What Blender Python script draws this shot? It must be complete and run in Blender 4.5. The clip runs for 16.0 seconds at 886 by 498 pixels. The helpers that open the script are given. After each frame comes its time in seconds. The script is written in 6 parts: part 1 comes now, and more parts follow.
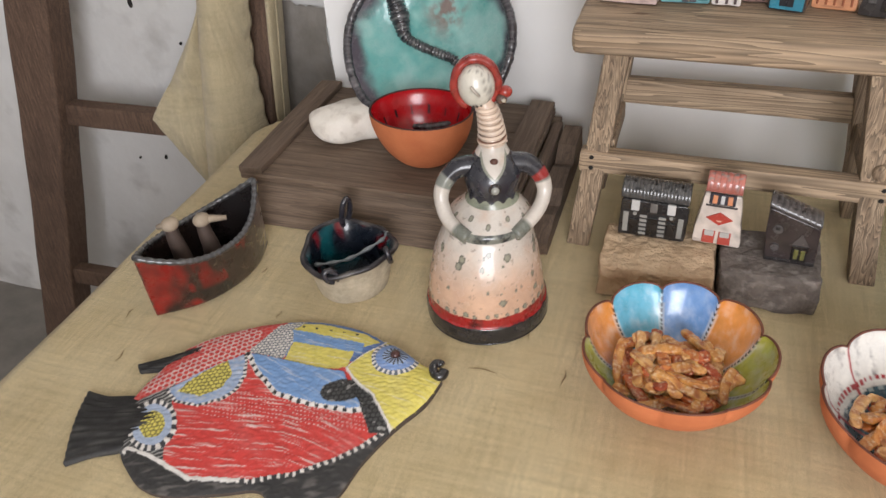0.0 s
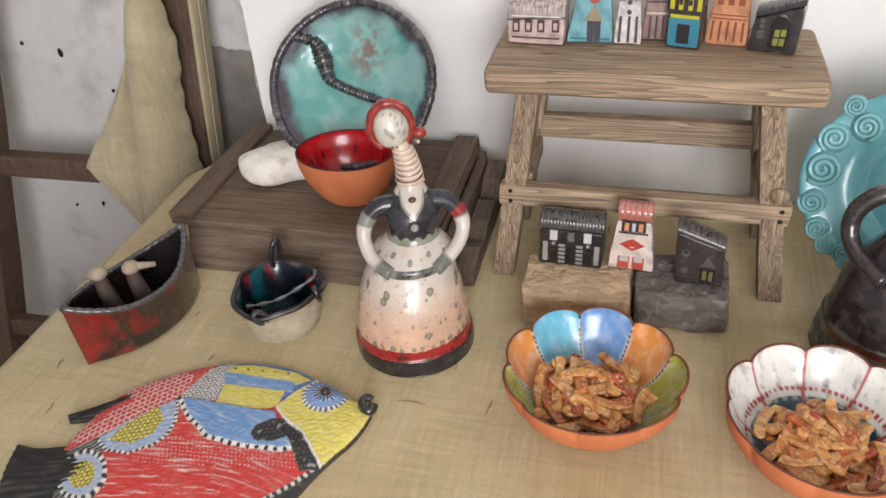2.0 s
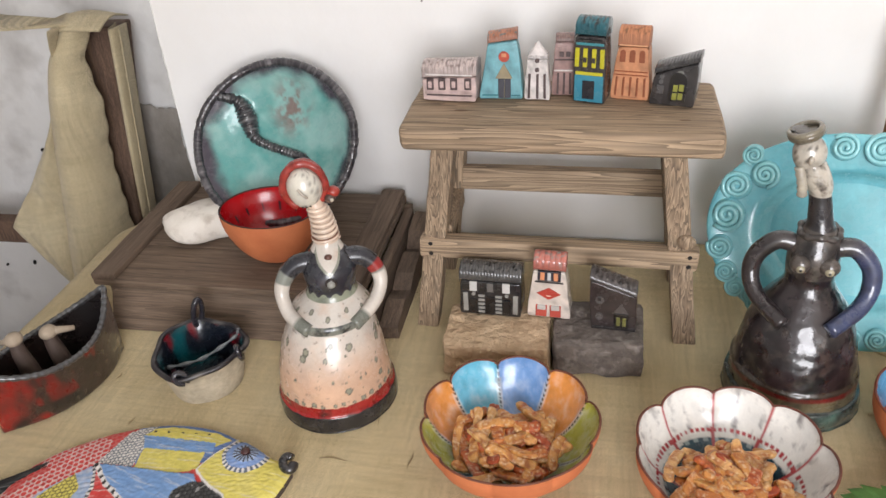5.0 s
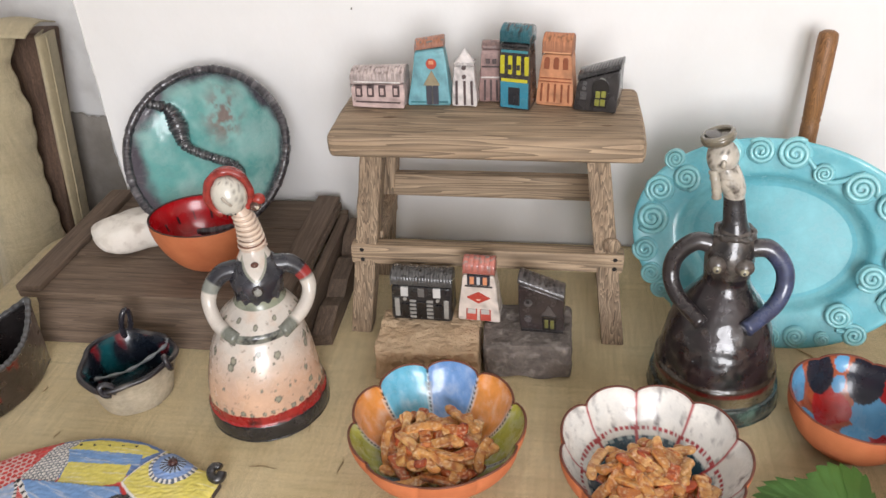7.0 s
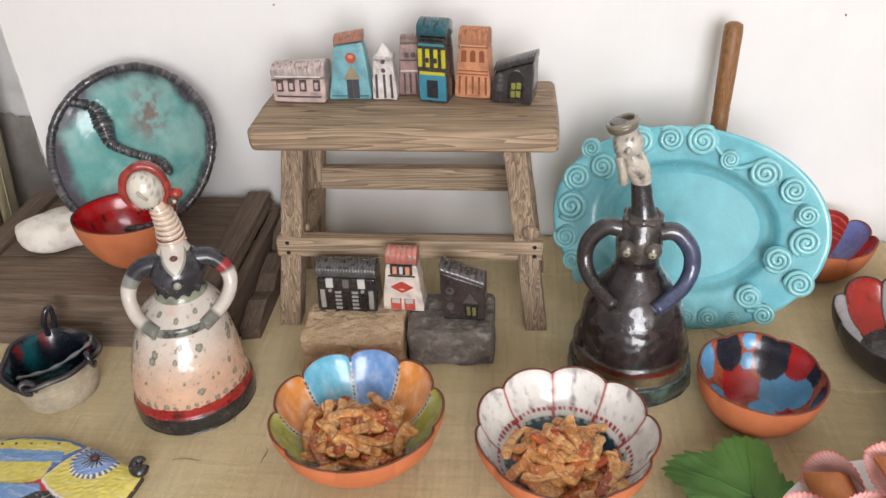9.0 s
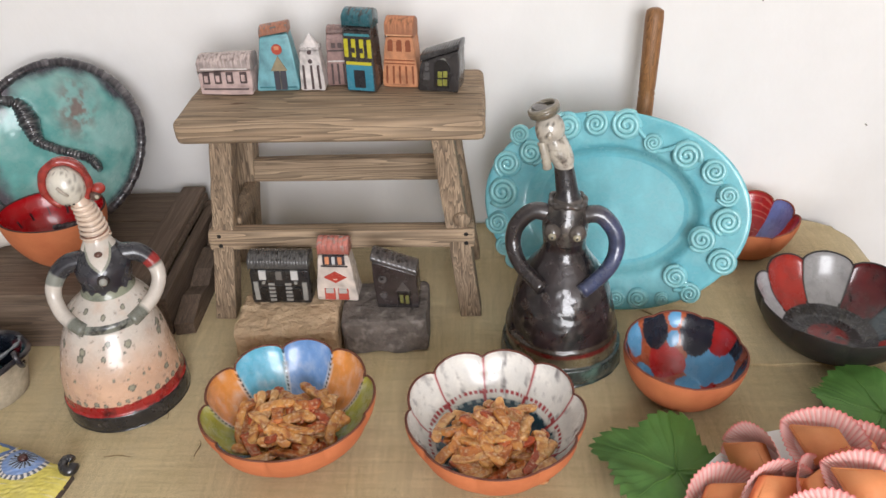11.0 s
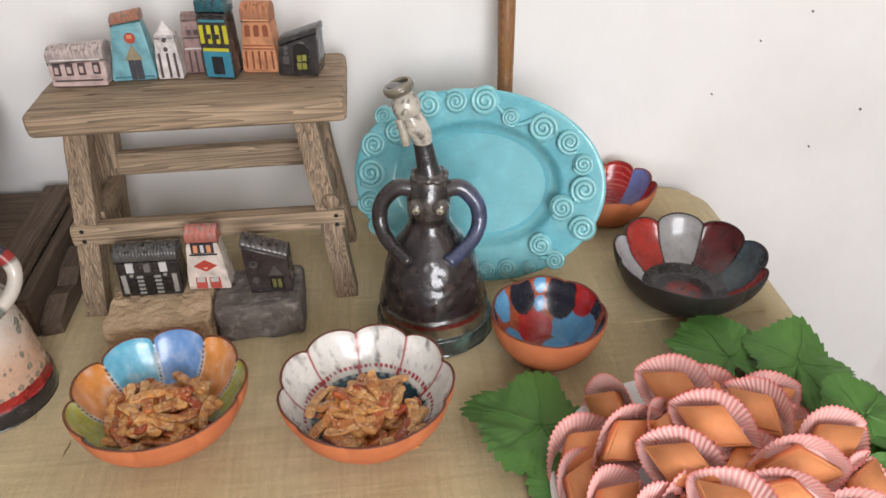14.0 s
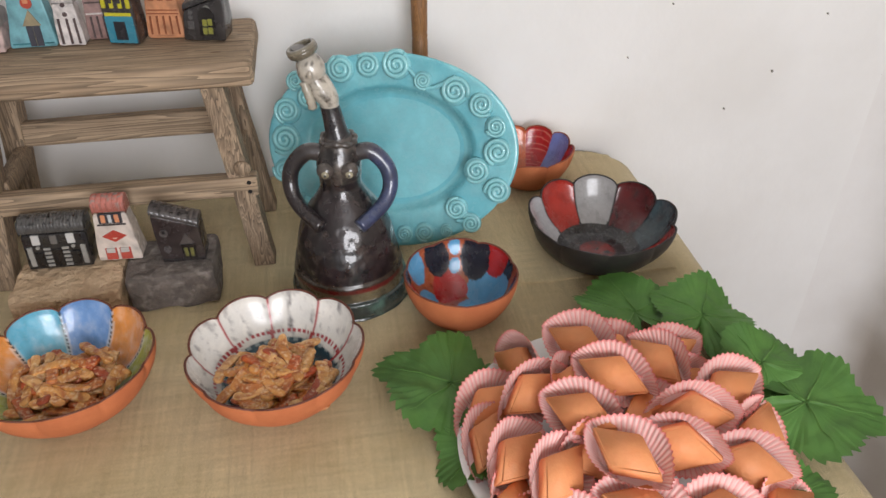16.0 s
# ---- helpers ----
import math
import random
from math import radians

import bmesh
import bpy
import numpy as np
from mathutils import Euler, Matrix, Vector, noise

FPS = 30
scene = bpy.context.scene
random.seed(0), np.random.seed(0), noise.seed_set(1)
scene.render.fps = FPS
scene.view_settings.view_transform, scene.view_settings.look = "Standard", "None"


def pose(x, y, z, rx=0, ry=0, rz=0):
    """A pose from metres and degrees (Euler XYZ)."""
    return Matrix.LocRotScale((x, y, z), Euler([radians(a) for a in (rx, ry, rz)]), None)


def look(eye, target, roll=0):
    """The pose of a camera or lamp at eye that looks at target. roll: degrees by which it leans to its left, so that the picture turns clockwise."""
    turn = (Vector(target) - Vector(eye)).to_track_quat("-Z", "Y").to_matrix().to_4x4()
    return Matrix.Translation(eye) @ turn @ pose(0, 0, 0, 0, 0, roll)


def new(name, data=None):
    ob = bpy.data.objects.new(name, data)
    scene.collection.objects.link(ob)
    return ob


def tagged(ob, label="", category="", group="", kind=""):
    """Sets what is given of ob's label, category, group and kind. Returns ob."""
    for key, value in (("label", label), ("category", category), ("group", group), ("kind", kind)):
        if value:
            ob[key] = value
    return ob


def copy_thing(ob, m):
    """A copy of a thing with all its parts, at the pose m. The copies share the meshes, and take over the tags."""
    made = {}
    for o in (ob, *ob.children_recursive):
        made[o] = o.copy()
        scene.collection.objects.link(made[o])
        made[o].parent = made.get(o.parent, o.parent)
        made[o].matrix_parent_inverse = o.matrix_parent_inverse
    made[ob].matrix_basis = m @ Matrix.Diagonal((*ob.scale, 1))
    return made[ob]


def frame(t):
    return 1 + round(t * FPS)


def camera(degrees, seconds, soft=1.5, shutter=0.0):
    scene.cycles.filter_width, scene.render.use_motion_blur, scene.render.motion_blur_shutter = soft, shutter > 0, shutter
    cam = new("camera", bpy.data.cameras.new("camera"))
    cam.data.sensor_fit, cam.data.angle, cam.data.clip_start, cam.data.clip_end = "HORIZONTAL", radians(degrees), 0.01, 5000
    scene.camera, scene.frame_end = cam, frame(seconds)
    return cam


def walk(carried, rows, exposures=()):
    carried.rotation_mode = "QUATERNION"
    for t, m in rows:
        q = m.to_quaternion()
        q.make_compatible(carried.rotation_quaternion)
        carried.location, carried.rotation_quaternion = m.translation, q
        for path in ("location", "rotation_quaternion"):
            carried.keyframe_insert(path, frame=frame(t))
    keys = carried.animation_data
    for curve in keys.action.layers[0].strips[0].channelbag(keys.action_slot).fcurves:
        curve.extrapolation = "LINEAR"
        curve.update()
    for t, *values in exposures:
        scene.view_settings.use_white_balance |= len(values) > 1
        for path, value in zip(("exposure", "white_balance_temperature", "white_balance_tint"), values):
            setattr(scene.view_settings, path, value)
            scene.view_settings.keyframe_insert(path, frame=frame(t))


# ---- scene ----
cam = camera(59.2, 16.0)
PATH = [
    (0, (0.0253, 0.0616, 1.3460), (-0.5307, 1.5444, 0.1240), -4.2),
    (0.5, (0.0405, 0.0605, 1.3510), (-0.4916, 1.5599, 0.1400), -4.3),
    (1, (0.0525, 0.0593, 1.3560), (-0.4529, 1.5764, 0.1560), -4.4),
    (1.5, (0.0608, 0.0569, 1.3610), (-0.4221, 1.5944, 0.1760), -4.4),
    (2, (0.0668, 0.0547, 1.3650), (-0.3944, 1.6124, 0.1980), -4.3),
    (2.5, (0.0709, 0.0551, 1.3690), (-0.3734, 1.6281, 0.2150), -4.4),
    (3, (0.0804, 0.0583, 1.3710), (-0.3486, 1.6451, 0.2320), -4.5),
    (3.5, (0.0873, 0.0597, 1.3770), (-0.3266, 1.6580, 0.2480), -4.4),
    (4, (0.0959, 0.0595, 1.3820), (-0.3024, 1.6737, 0.2700), -4.3),
    (6.5, (0.1363, 0.0617, 1.3820), (-0.1546, 1.7236, 0.3080), -2.8),
    (7, (0.1455, 0.0596, 1.3840), (-0.1125, 1.7243, 0.3060), -2.6),
    (7.5, (0.1588, 0.0547, 1.3840), (-0.0802, 1.7227, 0.3070), -2.5),
    (8, (0.1716, 0.0485, 1.3840), (-0.0416, 1.7212, 0.3070), -2.4),
    (8.5, (0.1836, 0.0473, 1.3830), (-0.0046, 1.7213, 0.3050), -2.3),
    (9, (0.1953, 0.0440, 1.3810), (0.0321, 1.7191, 0.3010), -2.1),
    (11.5, (0.2413, 0.0334, 1.3770), (0.2087, 1.7038, 0.2780), -1.8),
    (12, (0.2492, 0.0287, 1.3750), (0.2600, 1.6992, 0.2760), -1.6),
    (12.5, (0.2553, 0.0202, 1.3760), (0.3107, 1.6871, 0.2710), -1.6),
    (13, (0.2620, 0.0130, 1.3740), (0.3598, 1.6765, 0.2690), -1.3),
    (13.5, (0.2681, 0.0109, 1.3750), (0.4022, 1.6699, 0.2660), -1.2),
    (14, (0.2789, 0.0072, 1.3710), (0.4425, 1.6605, 0.2580), -1.0),
    (14.5, (0.2916, 0.0010, 1.3660), (0.4825, 1.6457, 0.2440), -0.9),
    (15, (0.3043, -0.0052, 1.3630), (0.5222, 1.6256, 0.2280), -0.9),
    (15.5, (0.3151, -0.0121, 1.3610), (0.5584, 1.6095, 0.2160), -0.6),
    (16, (0.3281, -0.0129, 1.3580), (0.5965, 1.5941, 0.1980), -0.2),
]
EXPOSURES = [(0.0, 0.36), (2.0, 0.42), (4.0, 0.44), (9.0, 0.38), (12.5, 0.26), (14.5, 0.18), (16.0, 0.02)]
walk(cam, [(t, look(eye, target, roll)) for t, eye, target, roll in PATH], EXPOSURES)

# ---- light ----
world = bpy.data.worlds.new("world")
scene.world = world
world.use_nodes = True
sky = world.node_tree.nodes.new("ShaderNodeTexSky")
sky.sky_type, sky.sun_disc = "NISHITA", False
sky.sun_elevation, sky.sun_rotation = radians(40), radians(200)
world.node_tree.links.new(sky.outputs[0], world.node_tree.nodes["Background"].inputs[0])
world.node_tree.nodes["Background"].inputs[1].default_value = 0.12


def window_lamp(name, at, target, width, height, watts, colour):
    data = bpy.data.lights.new(name, "AREA")
    data.shape, data.size, data.size_y, data.energy, data.color = "RECTANGLE", width, height, watts, colour
    ob = new(name, data)
    ob.matrix_world = look(at, target)
    return ob


window_lamp("window_light", (0.62, -1.57, 1.62), (0.55, 1.0, 1.3), 1.1, 1.2, 43.4, (0.985, 0.97, 1.0))

# ---- materials ----
def lin(r, g, b):
    """A colour given as 0 to 255 display values, as linear light."""
    return tuple((c / 255 / 12.92) if c <= 10 else ((c / 255 + 0.055) / 1.055) ** 2.4 for c in (r, g, b))


def mat(name, colour=None, second=None, scale=30.0, rough=0.6, bump=0.1, bump_scale=None, stretch=(1, 1, 1), spots=None, spot_scale=8.0,
        spot_amount=0.6, metal=0.0, coat=0.0, random_tint=0.0, dist=0.002, sss=0.0, rough_var=0.1, sheen=0.0):
    """A surface with grain and blotches; with colour None it takes the painted colours of the mesh."""
    m = bpy.data.materials.new(name)
    m.use_nodes = True
    nt = m.node_tree
    b = nt.nodes["Principled BSDF"]
    tc = nt.nodes.new("ShaderNodeTexCoord")
    mp = nt.nodes.new("ShaderNodeMapping")
    mp.inputs["Scale"].default_value = stretch
    nt.links.new(tc.outputs["Object"], mp.inputs[0])
    n1 = nt.nodes.new("ShaderNodeTexNoise")
    n1.inputs["Scale"].default_value, n1.inputs["Detail"].default_value, n1.inputs["Roughness"].default_value = scale, 8, 0.65
    nt.links.new(mp.outputs[0], n1.inputs["Vector"])
    ramp = nt.nodes.new("ShaderNodeMapRange")
    ramp.inputs["From Min"].default_value, ramp.inputs["From Max"].default_value = 0.32, 0.68
    nt.links.new(n1.outputs[0], ramp.inputs[0])
    mix = nt.nodes.new("ShaderNodeMix")
    mix.data_type = "RGBA"
    nt.links.new(ramp.outputs[0], mix.inputs["Factor"])
    if colour is None:
        at = nt.nodes.new("ShaderNodeAttribute")
        at.attribute_name = "paint"
        dark = nt.nodes.new("ShaderNodeMix")
        dark.data_type, dark.blend_type = "RGBA", "MULTIPLY"
        dark.inputs["Factor"].default_value = 1.0
        dark.inputs["B"].default_value = (*(second or (0.8, 0.8, 0.8)), 1)
        nt.links.new(at.outputs["Color"], mix.inputs["A"])
        nt.links.new(at.outputs["Color"], dark.inputs["A"])
        nt.links.new(dark.outputs["Result"], mix.inputs["B"])
    else:
        mix.inputs["A"].default_value = (*colour, 1)
        mix.inputs["B"].default_value = (*(second or tuple(c * 0.75 for c in colour)), 1)
    out = mix.outputs["Result"]
    if spots:
        n2 = nt.nodes.new("ShaderNodeTexNoise")
        n2.inputs["Scale"].default_value, n2.inputs["Detail"].default_value = spot_scale, 4
        nt.links.new(tc.outputs["Object"], n2.inputs["Vector"])
        r2 = nt.nodes.new("ShaderNodeMapRange")
        r2.inputs["From Min"].default_value, r2.inputs["From Max"].default_value = 0.52, 0.72
        r2.inputs["To Max"].default_value = spot_amount
        nt.links.new(n2.outputs[0], r2.inputs[0])
        mix2 = nt.nodes.new("ShaderNodeMix")
        mix2.data_type = "RGBA"
        nt.links.new(r2.outputs[0], mix2.inputs["Factor"])
        nt.links.new(out, mix2.inputs["A"])
        mix2.inputs["B"].default_value = (*spots, 1)
        out = mix2.outputs["Result"]
    if random_tint:
        info = nt.nodes.new("ShaderNodeObjectInfo")
        hsv = nt.nodes.new("ShaderNodeHueSaturation")
        r3 = nt.nodes.new("ShaderNodeMapRange")
        r3.inputs["To Min"].default_value, r3.inputs["To Max"].default_value = 1 - random_tint, 1 + random_tint
        nt.links.new(info.outputs["Random"], r3.inputs[0])
        nt.links.new(r3.outputs[0], hsv.inputs["Value"])
        nt.links.new(out, hsv.inputs["Color"])
        out = hsv.outputs[0]
    nt.links.new(out, b.inputs["Base Color"])
    rr = nt.nodes.new("ShaderNodeMapRange")
    rr.inputs["To Min"].default_value, rr.inputs["To Max"].default_value = max(0.02, rough - rough_var), min(1, rough + rough_var)
    nt.links.new(n1.outputs[0], rr.inputs[0])
    nt.links.new(rr.outputs[0], b.inputs["Roughness"])
    b.inputs["Metallic"].default_value = metal
    b.inputs["Coat Weight"].default_value = coat
    b.inputs["Coat Roughness"].default_value = 0.06
    b.inputs["Sheen Weight"].default_value = sheen
    if sss:
        b.inputs["Subsurface Weight"].default_value = sss
        b.inputs["Subsurface Radius"].default_value = (0.006, 0.003, 0.0015)
    if bump:
        n3 = nt.nodes.new("ShaderNodeTexNoise")
        n3.inputs["Scale"].default_value, n3.inputs["Detail"].default_value = bump_scale or scale * 3, 5
        nt.links.new(mp.outputs[0], n3.inputs["Vector"])
        bp = nt.nodes.new("ShaderNodeBump")
        bp.inputs["Strength"].default_value, bp.inputs["Distance"].default_value = bump, dist
        nt.links.new(n3.outputs[0], bp.inputs["Height"])
        nt.links.new(bp.outputs[0], b.inputs["Normal"])
    return m


def cloth_mat(name, light, dark, thread, axes="XY"):
    """A coarse plain weave with slubs, in two thread directions."""
    m = mat(name, light, dark, 9, 0.9, 0, spots=tuple(c * 0.72 for c in dark), spot_scale=3.5, spot_amount=0.35, sheen=0.15)
    nt = m.node_tree
    b = nt.nodes["Principled BSDF"]
    tc = nt.nodes.new("ShaderNodeTexCoord")
    total = None
    base = b.inputs["Base Color"].links[0].from_socket
    for axis in axes:
        stretch = [1 if k == axis else 0.05 for k in "XYZ"]
        w = nt.nodes.new("ShaderNodeTexWave")
        w.bands_direction = axis
        w.inputs["Scale"].default_value, w.inputs["Distortion"].default_value = thread, 5.0
        w.inputs["Detail"].default_value, w.inputs["Detail Scale"].default_value = 2, 3
        nt.links.new(tc.outputs["Object"], w.inputs["Vector"])
        mp = nt.nodes.new("ShaderNodeMapping")
        mp.inputs["Scale"].default_value = stretch
        nt.links.new(tc.outputs["Object"], mp.inputs[0])
        s = nt.nodes.new("ShaderNodeTexNoise")
        s.inputs["Scale"].default_value, s.inputs["Detail"].default_value = 260, 3
        nt.links.new(mp.outputs[0], s.inputs["Vector"])
        add = nt.nodes.new("ShaderNodeMath")
        nt.links.new(w.outputs["Fac"], add.inputs[0])
        nt.links.new(s.outputs[0], add.inputs[1])
        mr = nt.nodes.new("ShaderNodeMapRange")
        mr.inputs["From Min"].default_value, mr.inputs["From Max"].default_value = 0.3, 1.6
        nt.links.new(add.outputs[0], mr.inputs[0])
        if total is None:
            total = mr.outputs[0]
        else:
            t2 = nt.nodes.new("ShaderNodeMath")
            t2.operation = "MULTIPLY"
            nt.links.new(total, t2.inputs[0])
            nt.links.new(mr.outputs[0], t2.inputs[1])
            total = t2.outputs[0]
    mr = nt.nodes.new("ShaderNodeMapRange")
    mr.inputs["From Max"].default_value = 0.5
    mr.inputs["To Min"].default_value, mr.inputs["To Max"].default_value = 0.50, 1.14
    nt.links.new(total, mr.inputs[0])
    mul = nt.nodes.new("ShaderNodeMix")
    mul.data_type, mul.blend_type = "RGBA", "MULTIPLY"
    mul.inputs["Factor"].default_value = 1.0
    nt.links.new(base, mul.inputs["A"])
    nt.links.new(mr.outputs[0], mul.inputs["B"])
    nt.links.new(mul.outputs["Result"], b.inputs["Base Color"])
    bp = nt.nodes.new("ShaderNodeBump")
    bp.inputs["Strength"].default_value, bp.inputs["Distance"].default_value = 0.5, 0.0008
    nt.links.new(total, bp.inputs["Height"])
    nt.links.new(bp.outputs[0], b.inputs["Normal"])
    return m


def wood_mat(name, light, dark, stretch, scale=14, rough=0.75, bump=0.5, rings=22.0, depth=0.52):
    """Weathered timber: long grain along the axis with the small stretch, with darker streaks."""
    m = mat(name, light, dark, scale, rough, bump, scale * 2.2, stretch, dist=0.0015, spots=tuple(c * 0.55 for c in dark), spot_scale=7, spot_amount=0.45)
    nt = m.node_tree
    b = nt.nodes["Principled BSDF"]
    base = b.inputs["Base Color"].links[0].from_socket
    tc = nt.nodes.new("ShaderNodeTexCoord")
    mp = nt.nodes.new("ShaderNodeMapping")
    mp.inputs["Scale"].default_value = stretch
    nt.links.new(tc.outputs["Object"], mp.inputs[0])
    n = nt.nodes.new("ShaderNodeTexNoise")
    n.inputs["Scale"].default_value, n.inputs["Detail"].default_value = scale * 0.55, 2
    n.inputs["Distortion"].default_value = 0.15
    nt.links.new(mp.outputs[0], n.inputs["Vector"])
    ring = nt.nodes.new("ShaderNodeMath")
    ring.operation = "MULTIPLY"
    ring.inputs[1].default_value = rings
    nt.links.new(n.outputs[0], ring.inputs[0])
    sn = nt.nodes.new("ShaderNodeMath")
    sn.operation = "FRACT"
    nt.links.new(ring.outputs[0], sn.inputs[0])
    mr = nt.nodes.new("ShaderNodeMapRange")
    mr.inputs["To Min"].default_value, mr.inputs["To Max"].default_value = 1.1, depth
    nt.links.new(sn.outputs[0], mr.inputs[0])
    mul = nt.nodes.new("ShaderNodeMix")
    mul.data_type, mul.blend_type = "RGBA", "MULTIPLY"
    mul.inputs["Factor"].default_value = 1.0
    nt.links.new(base, mul.inputs["A"])
    nt.links.new(mr.outputs[0], mul.inputs["B"])
    nt.links.new(mul.outputs["Result"], b.inputs["Base Color"])
    return m


PLASTER = mat("white_plaster", lin(241, 240, 238), lin(234, 232, 229), 3, 0.9, 0.35, 14, spots=lin(214, 209, 202), spot_scale=2.2, spot_amount=0.35, dist=0.006)
PLASTER_OLD = mat("worn_plaster", lin(230, 229, 227), lin(216, 214, 211), 5, 0.9, 0.7, 18, spots=lin(150, 144, 137), spot_scale=9, spot_amount=0.55, dist=0.006)
# side wall plaster: stains plus grazing-light shade, both carried by the paint colours
PLASTER_SIDE = mat("stained_shaded_plaster", None, (0.94, 0.93, 0.92), 4, 0.9, 0.5, 16, dist=0.006)
CEMENT = mat("grey_cement", lin(150, 144, 137), lin(130, 124, 116), 12, 0.95, 0.6, 60, spots=lin(115, 108, 100), spot_scale=14, dist=0.004)
FLOOR_MAT = mat("floor_stone", lin(140, 134, 126), lin(112, 107, 100), 6, 0.8, 0.3, 30)
LINEN = cloth_mat("linen", lin(223, 205, 163), lin(207, 186, 140), 420)
SLUB = mat("dark_thread", lin(150, 128, 92), lin(116, 96, 66), 200, 0.9, 0.2)
CANVAS = cloth_mat("canvas", lin(214, 200, 166), lin(198, 182, 146), 380, "XZ")
DARK_WOOD = wood_mat("dark_ladder_wood", lin(124, 98, 80), lin(88, 68, 56), (14, 14, 1.2))
BOX_WOOD_X = wood_mat("box_wood_along", lin(130, 110, 92), lin(94, 78, 64), (0.5, 12, 12), rings=12.0, depth=0.66)
BOX_WOOD_Y = wood_mat("box_wood_across", lin(124, 104, 87), lin(88, 73, 61), (12, 0.5, 12), rings=12.0, depth=0.66)
STOOL_X = wood_mat("stool_wood_along", lin(186, 162, 134), lin(148, 126, 102), (0.38, 9, 9), 11, rings=11.0, depth=0.44)
STOOL_Z = wood_mat("stool_wood_upright", lin(178, 155, 128), lin(138, 116, 94), (13, 13, 0.22), 13, rings=11.0, depth=0.36)
KNOT = mat("dark_knot", lin(122, 98, 76), lin(84, 64, 48), 60, 0.8, 0.6, 120)
STICK_WOOD = wood_mat("turned_stick_wood", lin(168, 120, 76), lin(130, 90, 55), (14, 14, 1.0), 12, 0.5, 0.2)
TERRA = mat("terracotta", lin(201, 120, 76), lin(184, 104, 64), 25, 0.75, 0.15, 160, spots=lin(170, 92, 55), spot_scale=30, spot_amount=0.3)
GLAZE = mat("painted_glaze", None, (0.76, 0.77, 0.78), 45, 0.27, 0.16, 90, coat=0.4, dist=0.001)
GLAZE_WORN = mat("worn_glaze", None, (0.6, 0.6, 0.6), 70, 0.42, 0.5, 160, coat=0.15, dist=0.0012, rough_var=0.2)
MATT_PAINT = mat("matt_painted_clay", None, (0.78, 0.78, 0.78), 120, 0.62, 0.4, 260, dist=0.001)
RAKU = mat("raku_black_clay", None, (0.5, 0.5, 0.5), 55, 0.3, 0.6, 90, coat=0.8, dist=0.0015, rough_var=0.25)
PEBBLE = mat("white_stone", lin(228, 222, 212), lin(212, 204, 192), 30, 0.85, 0.4, 120, spots=lin(150, 136, 122), spot_scale=55, spot_amount=0.5)
SANDSTONE = mat("tan_sandstone", lin(210, 184, 152), lin(190, 162, 130), 28, 0.95, 1.0, 90, spots=lin(164, 132, 100), spot_scale=34, spot_amount=0.5, dist=0.009)
GRANITE = mat("grey_granite", lin(114, 105, 98), lin(84, 77, 72), 60, 0.9, 1.0, 90, spots=lin(160, 151, 144), spot_scale=90, spot_amount=0.5, dist=0.005)
PEEL = mat("sugared_peel", None, (0.7, 0.55, 0.4), 160, 0.3, 0.8, 420, random_tint=0.16, spots=lin(236, 216, 182), spot_scale=240, spot_amount=0.55, dist=0.0014, sss=0.12)
JELLY = mat("orange_jelly", lin(234, 158, 106), lin(222, 142, 90), 30, 0.62, 0.35, 160, random_tint=0.12, sss=0.12, spots=lin(228, 158, 104), spot_scale=60, spot_amount=0.5)
PAPER = mat("pink_paper", None, (0.92, 0.88, 0.88), 60, 0.75, 0.1, 200, random_tint=0.08)
LEAF = mat("vine_leaf", lin(82, 124, 54), lin(62, 102, 42), 24, 0.6, 0.5, 70, random_tint=0.15, spots=lin(96, 146, 66), spot_scale=12, spot_amount=0.5)
LEAF_VEIN = mat("leaf_vein", lin(92, 134, 62), lin(80, 120, 54), 60, 0.6, 0.2)
CHINA = mat("white_china", lin(238, 238, 236), lin(230, 230, 228), 10, 0.2, 0.02, coat=0.4)
STRING = mat("string", lin(205, 180, 140), lin(180, 150, 110), 200, 0.9, 0.3)
GLASS_HOLE = mat("dark_hole", lin(40, 36, 34), lin(28, 25, 24), 40, 0.9, 0.3)


